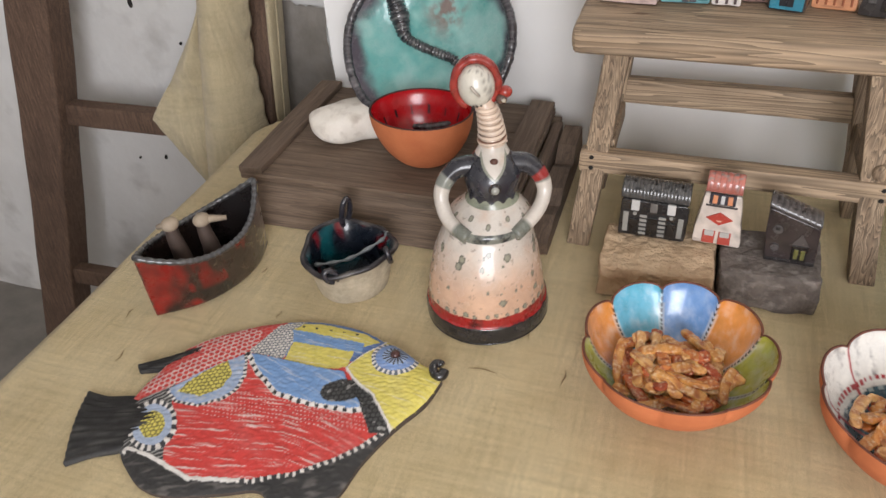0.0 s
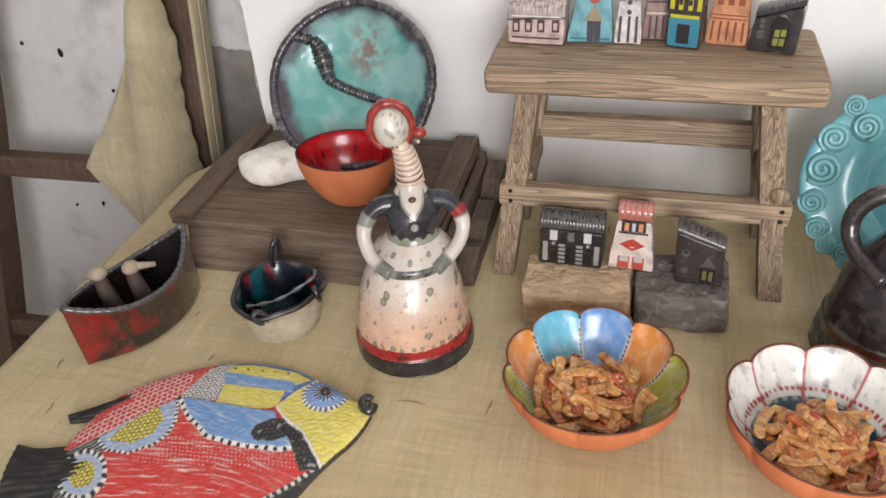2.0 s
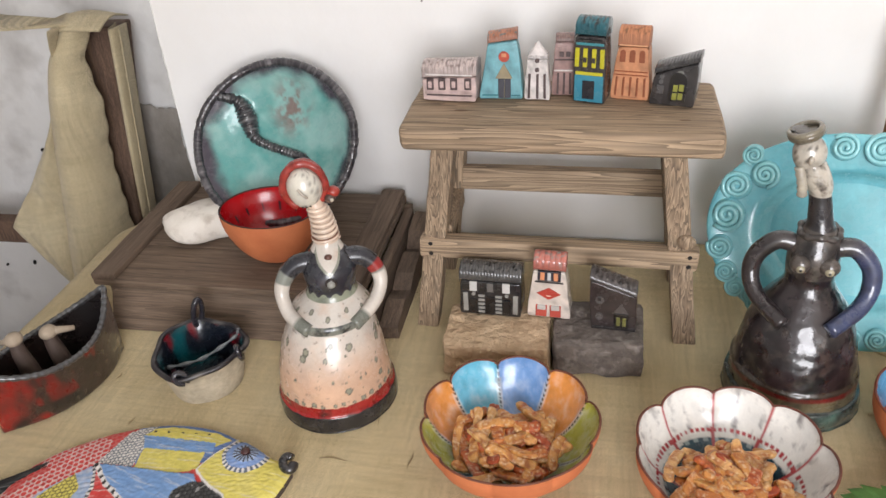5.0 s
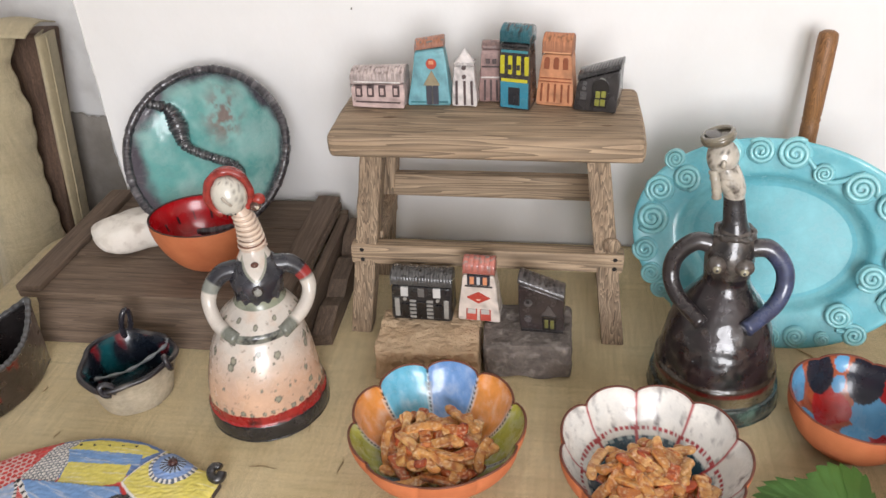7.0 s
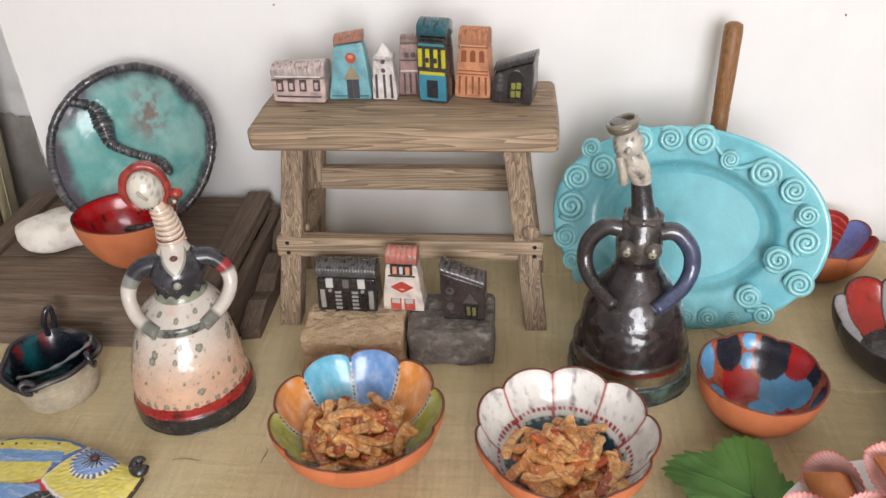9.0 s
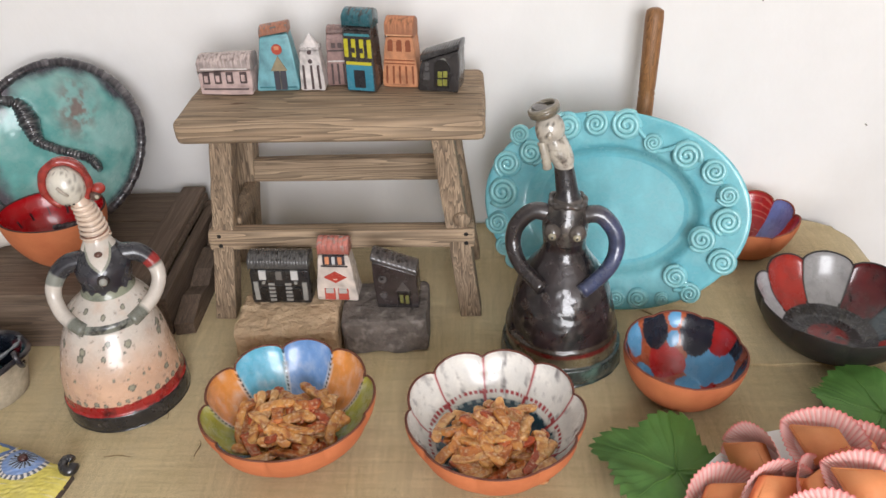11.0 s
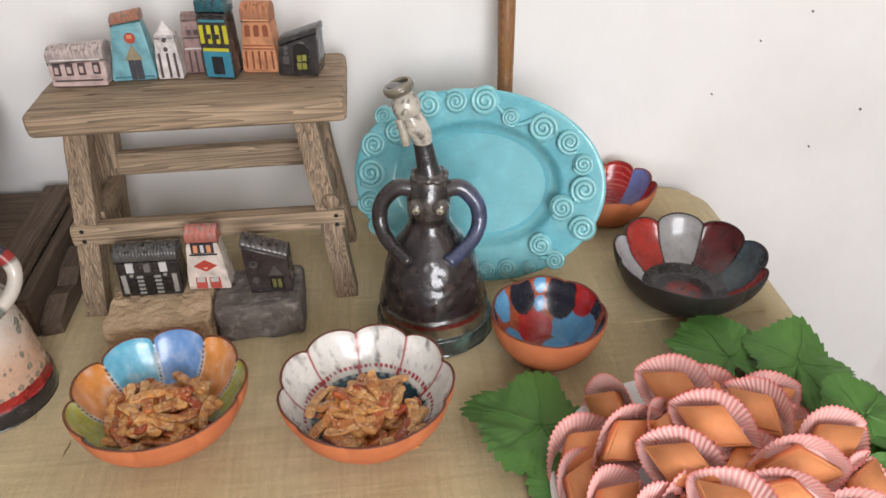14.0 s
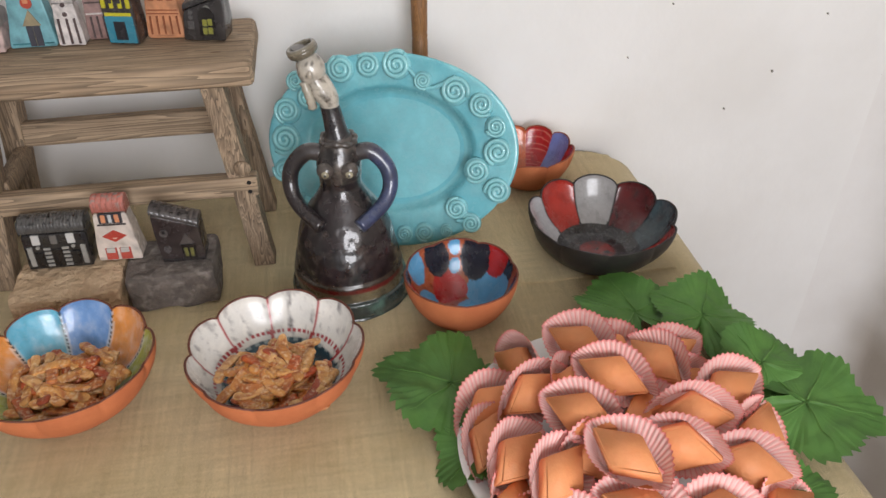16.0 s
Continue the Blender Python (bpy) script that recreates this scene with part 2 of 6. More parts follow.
# ---- mesh helpers ----
class Shape:
    """Gathers surface pieces with painted colours, to be linked as one mesh."""

    def __init__(self):
        self.v, self.f, self.c, self.mi = [], [], [], []

    def grid(self, fn, nu, nv, wrap=True, paint=(0.8, 0.8, 0.8), mi=0, flip=False):
        start = len(self.v)
        cols = nu if wrap else nu + 1
        for j in range(nv + 1):
            for i in range(cols):
                u, w = i / nu, j / nv
                self.v.append(tuple(fn(u, w)))
                self.c.append(paint(u, w) if callable(paint) else paint)
        for j in range(nv):
            for i in range(nu):
                a, b = start + j * cols + i, start + j * cols + (i + 1) % cols
                q = (a, b, b + cols, a + cols)
                self.f.append(q[::-1] if flip else q)
                self.mi.append(mi)
        return self

    def tube(self, path, radius, n=10, paint=(0.8, 0.8, 0.8), mi=0, flat=1.0, closed=False):
        """A tube along points; radius a number or a function of 0..1; its ends are drawn to a point."""
        pts = [Vector(p) for p in path]
        m = len(pts)
        tang = []
        for k in range(m):
            a, b = (pts[(k - 1) % m], pts[(k + 1) % m]) if closed else (pts[max(0, k - 1)], pts[min(m - 1, k + 1)])
            tang.append((b - a).normalized())
        up = Vector((0, 0, 1)) if abs(tang[0].z) < 0.9 else Vector((1, 0, 0))
        rings, side = [], tang[0].cross(up).normalized()
        for k in range(m):
            side = (side - tang[k] * side.dot(tang[k])).normalized()
            other = tang[k].cross(side)
            r = radius(k / (m - 1)) if callable(radius) else radius
            rings.append((pts[k], side.copy(), other, r))
        start = len(self.v)
        for k, (p, s, o, r) in enumerate(rings):
            for i in range(n):
                a = 2 * math.pi * i / n
                self.v.append(tuple(p + s * (r * math.cos(a)) + o * (r * flat * math.sin(a))))
                self.c.append(paint(k / (m - 1), i / n) if callable(paint) else paint)
        for k in range(m if closed else m - 1):
            for i in range(n):
                a, b = start + k * n + i, start + k * n + (i + 1) % n
                c, d = start + ((k + 1) % m) * n + (i + 1) % n, start + ((k + 1) % m) * n + i
                self.f.append((a, b, c, d))
                self.mi.append(mi)
        if not closed:
            for k, rev in ((0, True), (m - 1, False)):
                ring = [start + k * n + i for i in range(n)]
                self.f.append(tuple(ring[::-1] if rev else ring))
                self.mi.append(mi)
        return self

    def blob(self, centre, radii, n=20, paint=(0.8, 0.8, 0.8), mi=0, power=1.0, turn=None, wobble=0.0, seed=0.0):
        """An ellipsoid; a power under 1 makes it boxy, wobble makes it uneven."""
        def sp(x):
            return math.copysign(abs(x) ** power, x)

        def at(u, w):
            a, b = 2 * math.pi * u, math.pi * (w - 0.5)
            p = Vector((radii[0] * sp(math.cos(b)) * sp(math.cos(a)), radii[1] * sp(math.cos(b)) * sp(math.sin(a)), radii[2] * sp(math.sin(b))))
            if wobble:
                p *= 1 + wobble * noise.noise(Vector((p.x * 40 + seed, p.y * 40, p.z * 40)))
            if turn is not None:
                p = turn @ p
            return p + Vector(centre)
        return self.grid(at, n, max(6, n // 2), True, paint, mi)

    def solid(self, bm, paint=(0.8, 0.8, 0.8), mi=0):
        start = len(self.v)
        bm.verts.index_update()
        for vert in bm.verts:
            self.v.append(tuple(vert.co))
            self.c.append(paint(vert.co) if callable(paint) else paint)
        for face in bm.faces:
            self.f.append(tuple(start + vert.index for vert in face.verts))
            self.mi.append(mi)
        bm.free()
        return self

    def link(self, name, material, parent=None, label="", smooth=True, m=None):
        me = bpy.data.meshes.new(name)
        me.from_pydata(self.v, [], self.f)
        for one in (material if isinstance(material, (list, tuple)) else [material]):
            me.materials.append(one)
        attr = me.color_attributes.new("paint", "FLOAT_COLOR", "POINT")
        attr.data.foreach_set("color", [x for c in self.c for x in (*c[:3], 1.0)])
        me.polygons.foreach_set("material_index", self.mi)
        me.polygons.foreach_set("use_smooth", [smooth] * len(self.f))
        bm = bmesh.new()
        bm.from_mesh(me)
        bmesh.ops.remove_doubles(bm, verts=bm.verts, dist=1e-6)
        bmesh.ops.recalc_face_normals(bm, faces=bm.faces)
        bm.to_mesh(me)
        bm.free()
        ob = new(name, me)
        if m is not None:
            ob.matrix_world = m
        if parent is not None:
            ob.parent = parent
        if label:
            ob["label"] = label
        return ob


def block(sx, sy, sz, bevel=0.004, at=(0, 0, 0), turn=None, cuts=0, rough=0.0, seed=0.0, segments=2, taper=(1, 1)):
    """A bevelled box as a bmesh, centred at a place; rough moves its surface unevenly."""
    bm = bmesh.new()
    bmesh.ops.create_cube(bm, size=1)
    for v in bm.verts:
        k = 1 if v.co.z < 0 else 0
        v.co.x *= sx * (1 if k else taper[0])
        v.co.y *= sy * (1 if k else taper[1])
        v.co.z *= sz
    if bevel:
        bmesh.ops.bevel(bm, geom=bm.edges[:], offset=bevel, segments=segments, affect="EDGES", profile=0.6)
    if cuts:
        bmesh.ops.subdivide_edges(bm, edges=[e for e in bm.edges if e.calc_length() > 0.012], cuts=cuts, use_grid_fill=True)
    for v in bm.verts:
        if rough:
            q = v.co * 38 + Vector((seed, seed * 2, 0))
            v.co += noise.noise_vector(q) * rough + noise.noise_vector(q * 3) * rough * 0.4
        if turn is not None:
            v.co = turn @ v.co
        v.co += Vector(at)
    return bm


def part(name, bm, material, parent=None, label="", smooth=False):
    return Shape().solid(bm).link(name, material, parent, label, smooth)


def empty(name, m, label, category, group="", kind=""):
    ob = new(name)
    ob.empty_display_size = 0.03
    ob.matrix_world = m
    return tagged(ob, label, category, group, kind)


def spline(points, n):
    """Points of a smooth curve through the given ones."""
    pts = [Vector(p) for p in points]
    out = []
    for k in range(len(pts) - 1):
        a, b, c, d = pts[max(0, k - 1)], pts[k], pts[k + 1], pts[min(len(pts) - 1, k + 2)]
        for i in range(n):
            t = i / n
            out.append(0.5 * ((2 * b) + (c - a) * t + (2 * a - 5 * b + 4 * c - d) * t * t + (3 * b - a - 3 * c + d) * t ** 3))
    return out + [pts[-1]]


def profile(points):
    """A function of 0..1 along a smooth (radius, height) outline."""
    s = spline([(r, 0, z) for r, z in points], 8)

    def at(w):
        k = w * (len(s) - 1)
        i = min(int(k), len(s) - 2)
        p = s[i].lerp(s[i + 1], k - i)
        return max(p.x, 0.0), p.z
    return at


def ease(a, b, x):
    t = min(1.0, max(0.0, (x - a) / (b - a)))
    return t * t * (3 - 2 * t)


def blend(a, b, t):
    return tuple(p + (q - p) * t for p, q in zip(a, b))


def mottle(x, y, z, scale=30.0):
    return noise.fractal(Vector((x * scale, y * scale, z * scale)), 0.8, 2.1, 4)


# ---- the setting ----
def slab(name, x0, x1, y0, y1, z0, z1, material, label="", cuts=0, rough=0.0, bevel=0.0):
    bm = block(x1 - x0, y1 - y0, z1 - z0, bevel, ((x0 + x1) / 2, (y0 + y1) / 2, (z0 + z1) / 2), None, cuts, rough)
    return tagged(part(name, bm, material), label, kind="structure")


WALL_Y, PIER_X, RECESS_Y = 1.078, -0.515, 1.26


def plaster_wall(name, origin, along, length, height, normal, material, label, wob=0.004, nx=90, nz=70, thick=0.12):
    """A hand-plastered wall: a gently uneven face on a thick body."""
    o, a, n = Vector(origin), Vector(along), Vector(normal)

    def at(u, w):
        p = o + a * (length * u) + Vector((0, 0, height * w))
        k = noise.fractal(p * 2.2, 0.9, 2.0, 3) * wob + noise.noise(p * 11) * wob * 0.22
        return p + n * k
    s = Shape().grid(at, nx, nz, False)
    back = -n * thick
    c = [o, o + a * length, o + a * length + Vector((0, 0, height)), o + Vector((0, 0, height))]
    k = len(s.v)
    for q in c:
        s.v.append(tuple(q - n * 0.008))
        s.c.append((0.8, 0.8, 0.8))
    for q in c:
        s.v.append(tuple(q + back))
        s.c.append((0.8, 0.8, 0.8))
    for f in ((4, 5, 6, 7), (0, 1, 5, 4), (1, 2, 6, 5), (2, 3, 7, 6), (3, 0, 4, 7)):
        s.f.append(tuple(k + i for i in f))
        s.mi.append(0)
    return tagged(s.link(name, material), label, kind="structure")


slab("floor", -2.2, 1.6, -1.7, 1.5, -0.1, 0.0, FLOOR_MAT, "grey worn stone floor")
plaster_wall("wall_back", (PIER_X, WALL_Y, 0), (1, 0, 0), 1.255 - PIER_X, 2.6, (0, -1, 0), PLASTER, "whitewashed uneven plaster wall behind the table", 0.004)
# the wall's free end beside the recess, with a ragged edge
s = Shape()
s.grid(lambda u, w: (PIER_X + 0.006 * noise.noise(Vector((u * 2, w * 40, 3))) + 0.003 * noise.noise(Vector((u * 3, w * 160, 1))), WALL_Y - 0.001 + u * 0.18, 2.6 * w), 8, 260, False)
tagged(s.link("wall_end", PLASTER), "ragged white plaster edge of the wall", kind="structure")
plaster_wall("wall_recess", (-2.1, RECESS_Y, 0), (1, 0, 0), 1.75, 2.6, (0, -1, 0), PLASTER_OLD, "old white plaster wall with pits and stains", 0.006, 120, 120)
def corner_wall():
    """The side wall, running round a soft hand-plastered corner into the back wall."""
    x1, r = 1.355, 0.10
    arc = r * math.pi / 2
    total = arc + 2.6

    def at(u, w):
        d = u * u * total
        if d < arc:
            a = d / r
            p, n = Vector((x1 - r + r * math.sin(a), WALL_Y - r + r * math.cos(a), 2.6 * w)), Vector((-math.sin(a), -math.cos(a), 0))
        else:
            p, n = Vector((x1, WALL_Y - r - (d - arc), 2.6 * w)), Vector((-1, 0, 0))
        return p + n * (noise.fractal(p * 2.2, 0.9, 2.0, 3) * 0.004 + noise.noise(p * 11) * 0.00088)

    # shade painted in, deepening past the corner, broken up with stains
    def shade_and_stain(u, w):
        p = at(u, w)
        shade_dirt = ease(0.02, 0.24, u * u * total + 0.10 * noise.fractal(p * 5, 0.8, 2.0, 3))
        return blend(lin(238, 236, 234), lin(178, 168, 156), min(1, shade_dirt * (0.85 + 0.4 * noise.noise(p * 9))))
    s = Shape().grid(at, 110, 80, False, shade_and_stain)
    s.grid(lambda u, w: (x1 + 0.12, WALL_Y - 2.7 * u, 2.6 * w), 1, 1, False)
    return tagged(s.link("wall_right", PLASTER_SIDE), "stained plaster side wall, painted greyer for shade past its soft rounded corner", kind="structure")


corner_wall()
plaster_wall("wall_left", (-2.1, -1.6, 0), (0, 1, 0), 3.0, 2.6, (1, 0, 0), PLASTER_OLD, "old white plaster side wall", 0.006, 40, 40)
# the wall behind the camera has a window opening
for x0, x1, z0, z1 in ((-2.2, 0.05, 0, 2.6), (1.2, 1.6, 0, 2.6), (0.05, 1.2, 0, 1.0), (0.05, 1.2, 2.25, 2.6)):
    slab("wall_front", x0, x1, -1.72, -1.6, z0, z1, PLASTER, "white plaster wall with a window opening")
slab("ceiling", -2.2, 1.6, -1.72, 1.5, 2.6, 2.7, PLASTER, "white plaster ceiling")


def cement_patch():
    """Bare grey cement where the plaster has come off, with a ragged top."""
    def at(u, w):
        x = -0.80 + 0.36 * u
        top = 0.885 - 0.05 * u + 0.018 * noise.fractal(Vector((u * 6, 0, 0)), 0.7, 2, 4)
        z = 0.2 + (top - 0.2) * w
        edge = ease(1.0, 0.97, w) * 0.006
        return (x, RECESS_Y - 0.006 - edge + 0.002 * noise.noise(Vector((x * 30, z * 30, 0))), z)
    return tagged(Shape().grid(at, 60, 60, False).link("cement_patch", CEMENT), "bare grey cement patch with a ragged upper edge", kind="structure")


cement_patch()
for x, z, r, sq in ((-1.02, 0.843, 0.007, 1.3), (-1.10, 0.86, 0.005, 0.8), (-1.24, 0.70, 0.004, 1), (-0.93, 0.77, 0.003, 1), (-1.05, 0.50, 0.004, 1.4), (-1.12, 0.49, 0.003, 1)):
    s = Shape().blob((x, RECESS_Y - 0.004, z), (r * 0.7, 0.004, r * sq), 12, wobble=0.3, seed=x * 9)
    tagged(s.link("plaster_pit", GLASS_HOLE), "small dark pit in the plaster", kind="structure")

for x, z, r in ((0.93, 1.02, 0.0022), (1.05, 0.86, 0.0025), (0.86, 0.98, 0.0018), (1.12, 0.95, 0.002), (0.98, 0.80, 0.002), (0.80, 0.90, 0.0016), (0.62, 1.08, 0.0018), (-0.12, 1.10, 0.0018), (1.0, 1.12, 0.003), (0.16, 0.86, 0.002)):
    s = Shape().blob((x, WALL_Y - 0.003, z), (r * 0.55, 0.003, r * 0.8), 10, wobble=0.3, seed=x * 9)
    tagged(s.link("plaster_pit", CEMENT), "small grey chip in the plaster", kind="structure")

# dark scratches and flakes running down the side wall
for y, z, r, tall in ((0.95, 0.62, 0.0035, 3.0), (0.93, 0.44, 0.003, 6.5), (0.86, 0.36, 0.0025, 8), (0.90, 0.70, 0.003, 2), (0.82, 0.30, 0.003, 5), (0.72, 0.22, 0.003, 3), (0.94, 0.86, 0.003, 6), (0.88, 0.52, 0.002, 2)):
    s = Shape().blob((1.352, y, z), (0.004, r * 0.7, r * tall), 14, wobble=0.4, seed=y * 31, turn=Euler((radians(8), 0, 0)).to_matrix())
    tagged(s.link("plaster_scratch", CEMENT), "thin grey scratch in the stained plaster", kind="structure")

# ---- table and cloth ----
TOP = 0.75
TX0, TX1, TY0, TY1 = -0.625, 0.785, 0.13, 1.06
table = empty("table", pose(0, 0.6, 0), "wooden trestle table under a linen cloth", "table")
part("tabletop", block(TX1 - TX0 - 0.012, TY1 - TY0 - 0.012, 0.03, 0.003, ((TX0 + TX1) / 2, (TY0 + TY1) / 2 - 0.6, TOP - 0.021)), DARK_WOOD, table)
for x in (TX0 + 0.07, TX1 - 0.07):
    for y in (TY0 + 0.07, TY1 - 0.07):
        part("leg", block(0.05, 0.05, TOP - 0.036, 0.004, (x, y - 0.6, (TOP - 0.036) / 2)), DARK_WOOD, table)


def tablecloth():
    """A linen sheet over the table, with rounded corners at the back and hanging sides."""
    def at(u, w):
        a, b = (u - 0.5) * 2, (w - 0.5) * 2
        hw, hd = (TX1 - TX0) / 2, (TY1 - TY0) / 2
        drop_x, drop_y = 0.22, 0.22
        fx, fy = a * (hw + drop_x), b * (hd + drop_y)
        if b > 0:
            fy = min(fy, hd + 0.012)
        slant = (0.03 * (1 - (w * 1.0)) if a < 0 else 0.012 * (1 - w))
        ox, oy = max(0, abs(fx) - hw), max(0, abs(fy) - hd)
        cx, cy = max(-hw, min(hw, fx)), max(-hd, min(hd, fy))
        # round the far corners
        r = 0.06
        if b > 0 and abs(cx) > hw - r and cy > hd - r:
            dx, dy = abs(cx) - (hw - r), cy - (hd - r)
            d = math.hypot(dx, dy)
            if d > r:
                cx, cy = math.copysign(hw - r + dx / d * r, cx), hd - r + dy / d * r
        drop = max(ox, oy)
        x = (TX0 + TX1) / 2 + cx + math.copysign(min(ox, 0.012), fx) + math.copysign(slant, a) * (abs(a) ** 4)
        y = (TY0 + TY1) / 2 + cy + math.copysign(min(oy, 0.010), fy)
        z = TOP - max(0, drop - 0.006)
        if drop > 0.01:
            x += 0.012 * math.sin(y * 24) * min(1, drop * 8) * (ox > 0)
        else:
            z += 0.0006 * noise.fractal(Vector((x * 9, y * 9, 0)), 0.8, 2, 3)
        return (x, y, z)
    s = Shape().grid(at, 150, 110, False)
    return tagged(s.link("tablecloth", LINEN), "coarse beige linen tablecloth spread over the table", "tablecloth")


cloth = tablecloth()
rnd = random.Random(12)
for k in range(26):
    x, y = rnd.uniform(-0.58, 0.72), rnd.uniform(0.34, 0.98)
    size, across = rnd.uniform(0.008, 0.035), rnd.random() < 0.4
    pts = [(x + (size * (i / 6 - 0.5) if across else 0.0012 * math.sin(i + k)), y + (0.0012 * math.sin(i + k) if across else size * (i / 6 - 0.5)), TOP + 0.0009) for i in range(7)]
    Shape().tube(pts, lambda t: 0.0005 * (0.4 + math.sin(math.pi * t)), 5).link("slub", SLUB, cloth)
# a second width of the same linen lies over the back right, ending in a straight edge
s = Shape().grid(lambda u, w: (0.415 + 0.345 * u, 0.733 + 0.295 * w + 0.003 * noise.noise(Vector((u * 9, 0, 0))),
                               TOP + 0.0022 * ease(0, 0.012, w) * ease(0, 0.02, u) + 0.0006 + 0.0005 * noise.noise(Vector((u * 12, w * 9, 0)))), 60, 60, False)
strip = tagged(s.link("linen_strip", LINEN), "second strip of beige linen lying on the tablecloth", "cloth")
Shape().tube([(0.418 + 0.339 * i / 40, 0.7355 + 0.003 * noise.noise(Vector((i / 40 * 9, 0, 0))), TOP + 0.0026) for i in range(41)], lambda t: 0.0013 + 0.0003 * math.sin(t * 90), 6).link("hem", LINEN, strip, "folded hem of the linen strip")

# ---- painted bowls ----
def bowl(name, x, y, z, radius, height, petals, turn, inside, outside, rim, label, foot=0.40, lobe=0.07, dip=0.10, material=None, lines=None, group="bowls", thick=0.006, belly=0.62, squash=(1, 1), tilt=(0, 0), arc=0.0):
    """A hand-built bowl with a lobed rim. inside(angle, s) gives the paint; outside and rim are colours."""
    thing = empty(name, pose(x, y, z, tilt[0], tilt[1], 0), label, "bowl", group)
    notch0 = radians(turn)

    def lobes(a):
        return abs(math.sin((a - notch0) * petals / 2)) ** 0.55 if petals else 1.0

    def outer(a, w):
        # w: 0 foot centre, 1 rim
        k = lobes(a)
        if w < 0.18:
            r, h = radius * foot * w / 0.18, 0.0
        else:
            q = (w - 0.18) / 0.82
            r = radius * (foot + (1 - foot) * math.sin(q * math.pi / 2) ** 1.12)
            h = height * (1 - math.cos(q * math.pi / 2)) ** 0.80
        e = ease(0.35, 1, w)
        r *= 1 - lobe * (1 - k) * e
        h *= 1 - dip * (1 - k) * e
        r *= 1 + 0.008 * math.sin(3 * a + x * 50)
        return Vector((r * math.cos(a) * squash[0], r * math.sin(a) * squash[1], h))

    def inner(a, w):
        p = outer(a, w)
        t = thick * (0.45 + 0.55 * (1 - ease(0.8, 1, w)))
        flat = Vector((p.x, p.y, 0))
        d = flat.length
        if d > 1e-6:
            p -= flat / d * min(d, t * ease(0.1, 0.5, w))
        p.z += thick * (1 - ease(0.25, 0.95, w)) - 0.0006 * ease(0.9, 1.0, w)
        return p
    n = 216
    s = Shape().grid(lambda u, w: outer(2 * math.pi * u, w), n, 30)
    s.link("outside", outside, thing)
    s = Shape().grid(lambda u, w: inner(2 * math.pi * u, w), n, 60, True, lambda u, w: inside(2 * math.pi * u, arc * w + (1 - arc) * math.hypot(inner(2 * math.pi * u, w).x / squash[0], inner(2 * math.pi * u, w).y / squash[1]) / radius / (1 - lobe * (1 - lobes(2 * math.pi * u)) * ease(0.35, 1, w))))
    s.link("glazed_inside", material or GLAZE, thing)
    s = Shape().tube([(outer(a, 1) + inner(a, 1)) / 2 for a in [2 * math.pi * i / 144 for i in range(144)]], thick * 0.21, 8, rim, closed=True)
    s.link("rim", MATT_PAINT, thing)
    return thing, inner


def petal_of(a, petals, turn):
    """Which petal an angle is in, and where in it, from 0 to 1."""
    k = ((math.degrees(a) - turn) / (360 / petals)) % petals
    return int(k), k - int(k)


CYAN, BLUE, ORANGE, LIME = lin(106, 188, 216), lin(112, 156, 212), lin(232, 148, 66), lin(190, 186, 70)
CREAM, BLACK, RED = lin(236, 232, 224), lin(34, 33, 36), lin(176, 34, 36)


def petals_paint(a, w):
    k, q = petal_of(a, 9, 65)
    col = (BLUE, CYAN, ORANGE, LIME, CYAN, BLUE, LIME, LIME, ORANGE)[k]
    m = mottle(math.cos(a) * w, math.sin(a) * w, k, 9)
    col = blend(col, (1, 1, 1), max(0, m) * 0.32 + 0.02)
    col = blend(col, tuple(c * 0.7 for c in col), max(0, -m) * 0.7)
    edge = min(q, 1 - q) * (360 / 9) * w
    if edge < 1.5:
        col = blend(col, CREAM, 0.5)
    if edge < 0.95 and w > 0.3 and (w * 26) % 1 < 0.6:
        col = BLACK
    return col


def white_petals_paint(a, w):
    k, q = petal_of(a, 9, 97)
    m = mottle(math.cos(a) * w, math.sin(a) * w, 2, 10)
    col = blend(CREAM, lin(150, 145, 142), max(0, m - 0.18) * 1.5)
    edge = min(q, 1 - q) * (360 / 9) * w
    if w < 0.66:
        col = blend(lin(40, 74, 88), lin(24, 40, 52), max(0, m))
        if w > 0.63 and (a * 40) % 1 < 0.5:
            col = lin(150, 165, 165)
    elif 0.71 < w < 0.745 and (math.degrees(a) / 5.0) % 1 < 0.55:
        col = lin(172, 52, 58)
    if edge < 1.0:
        col = lin(178, 62, 66)
    return col


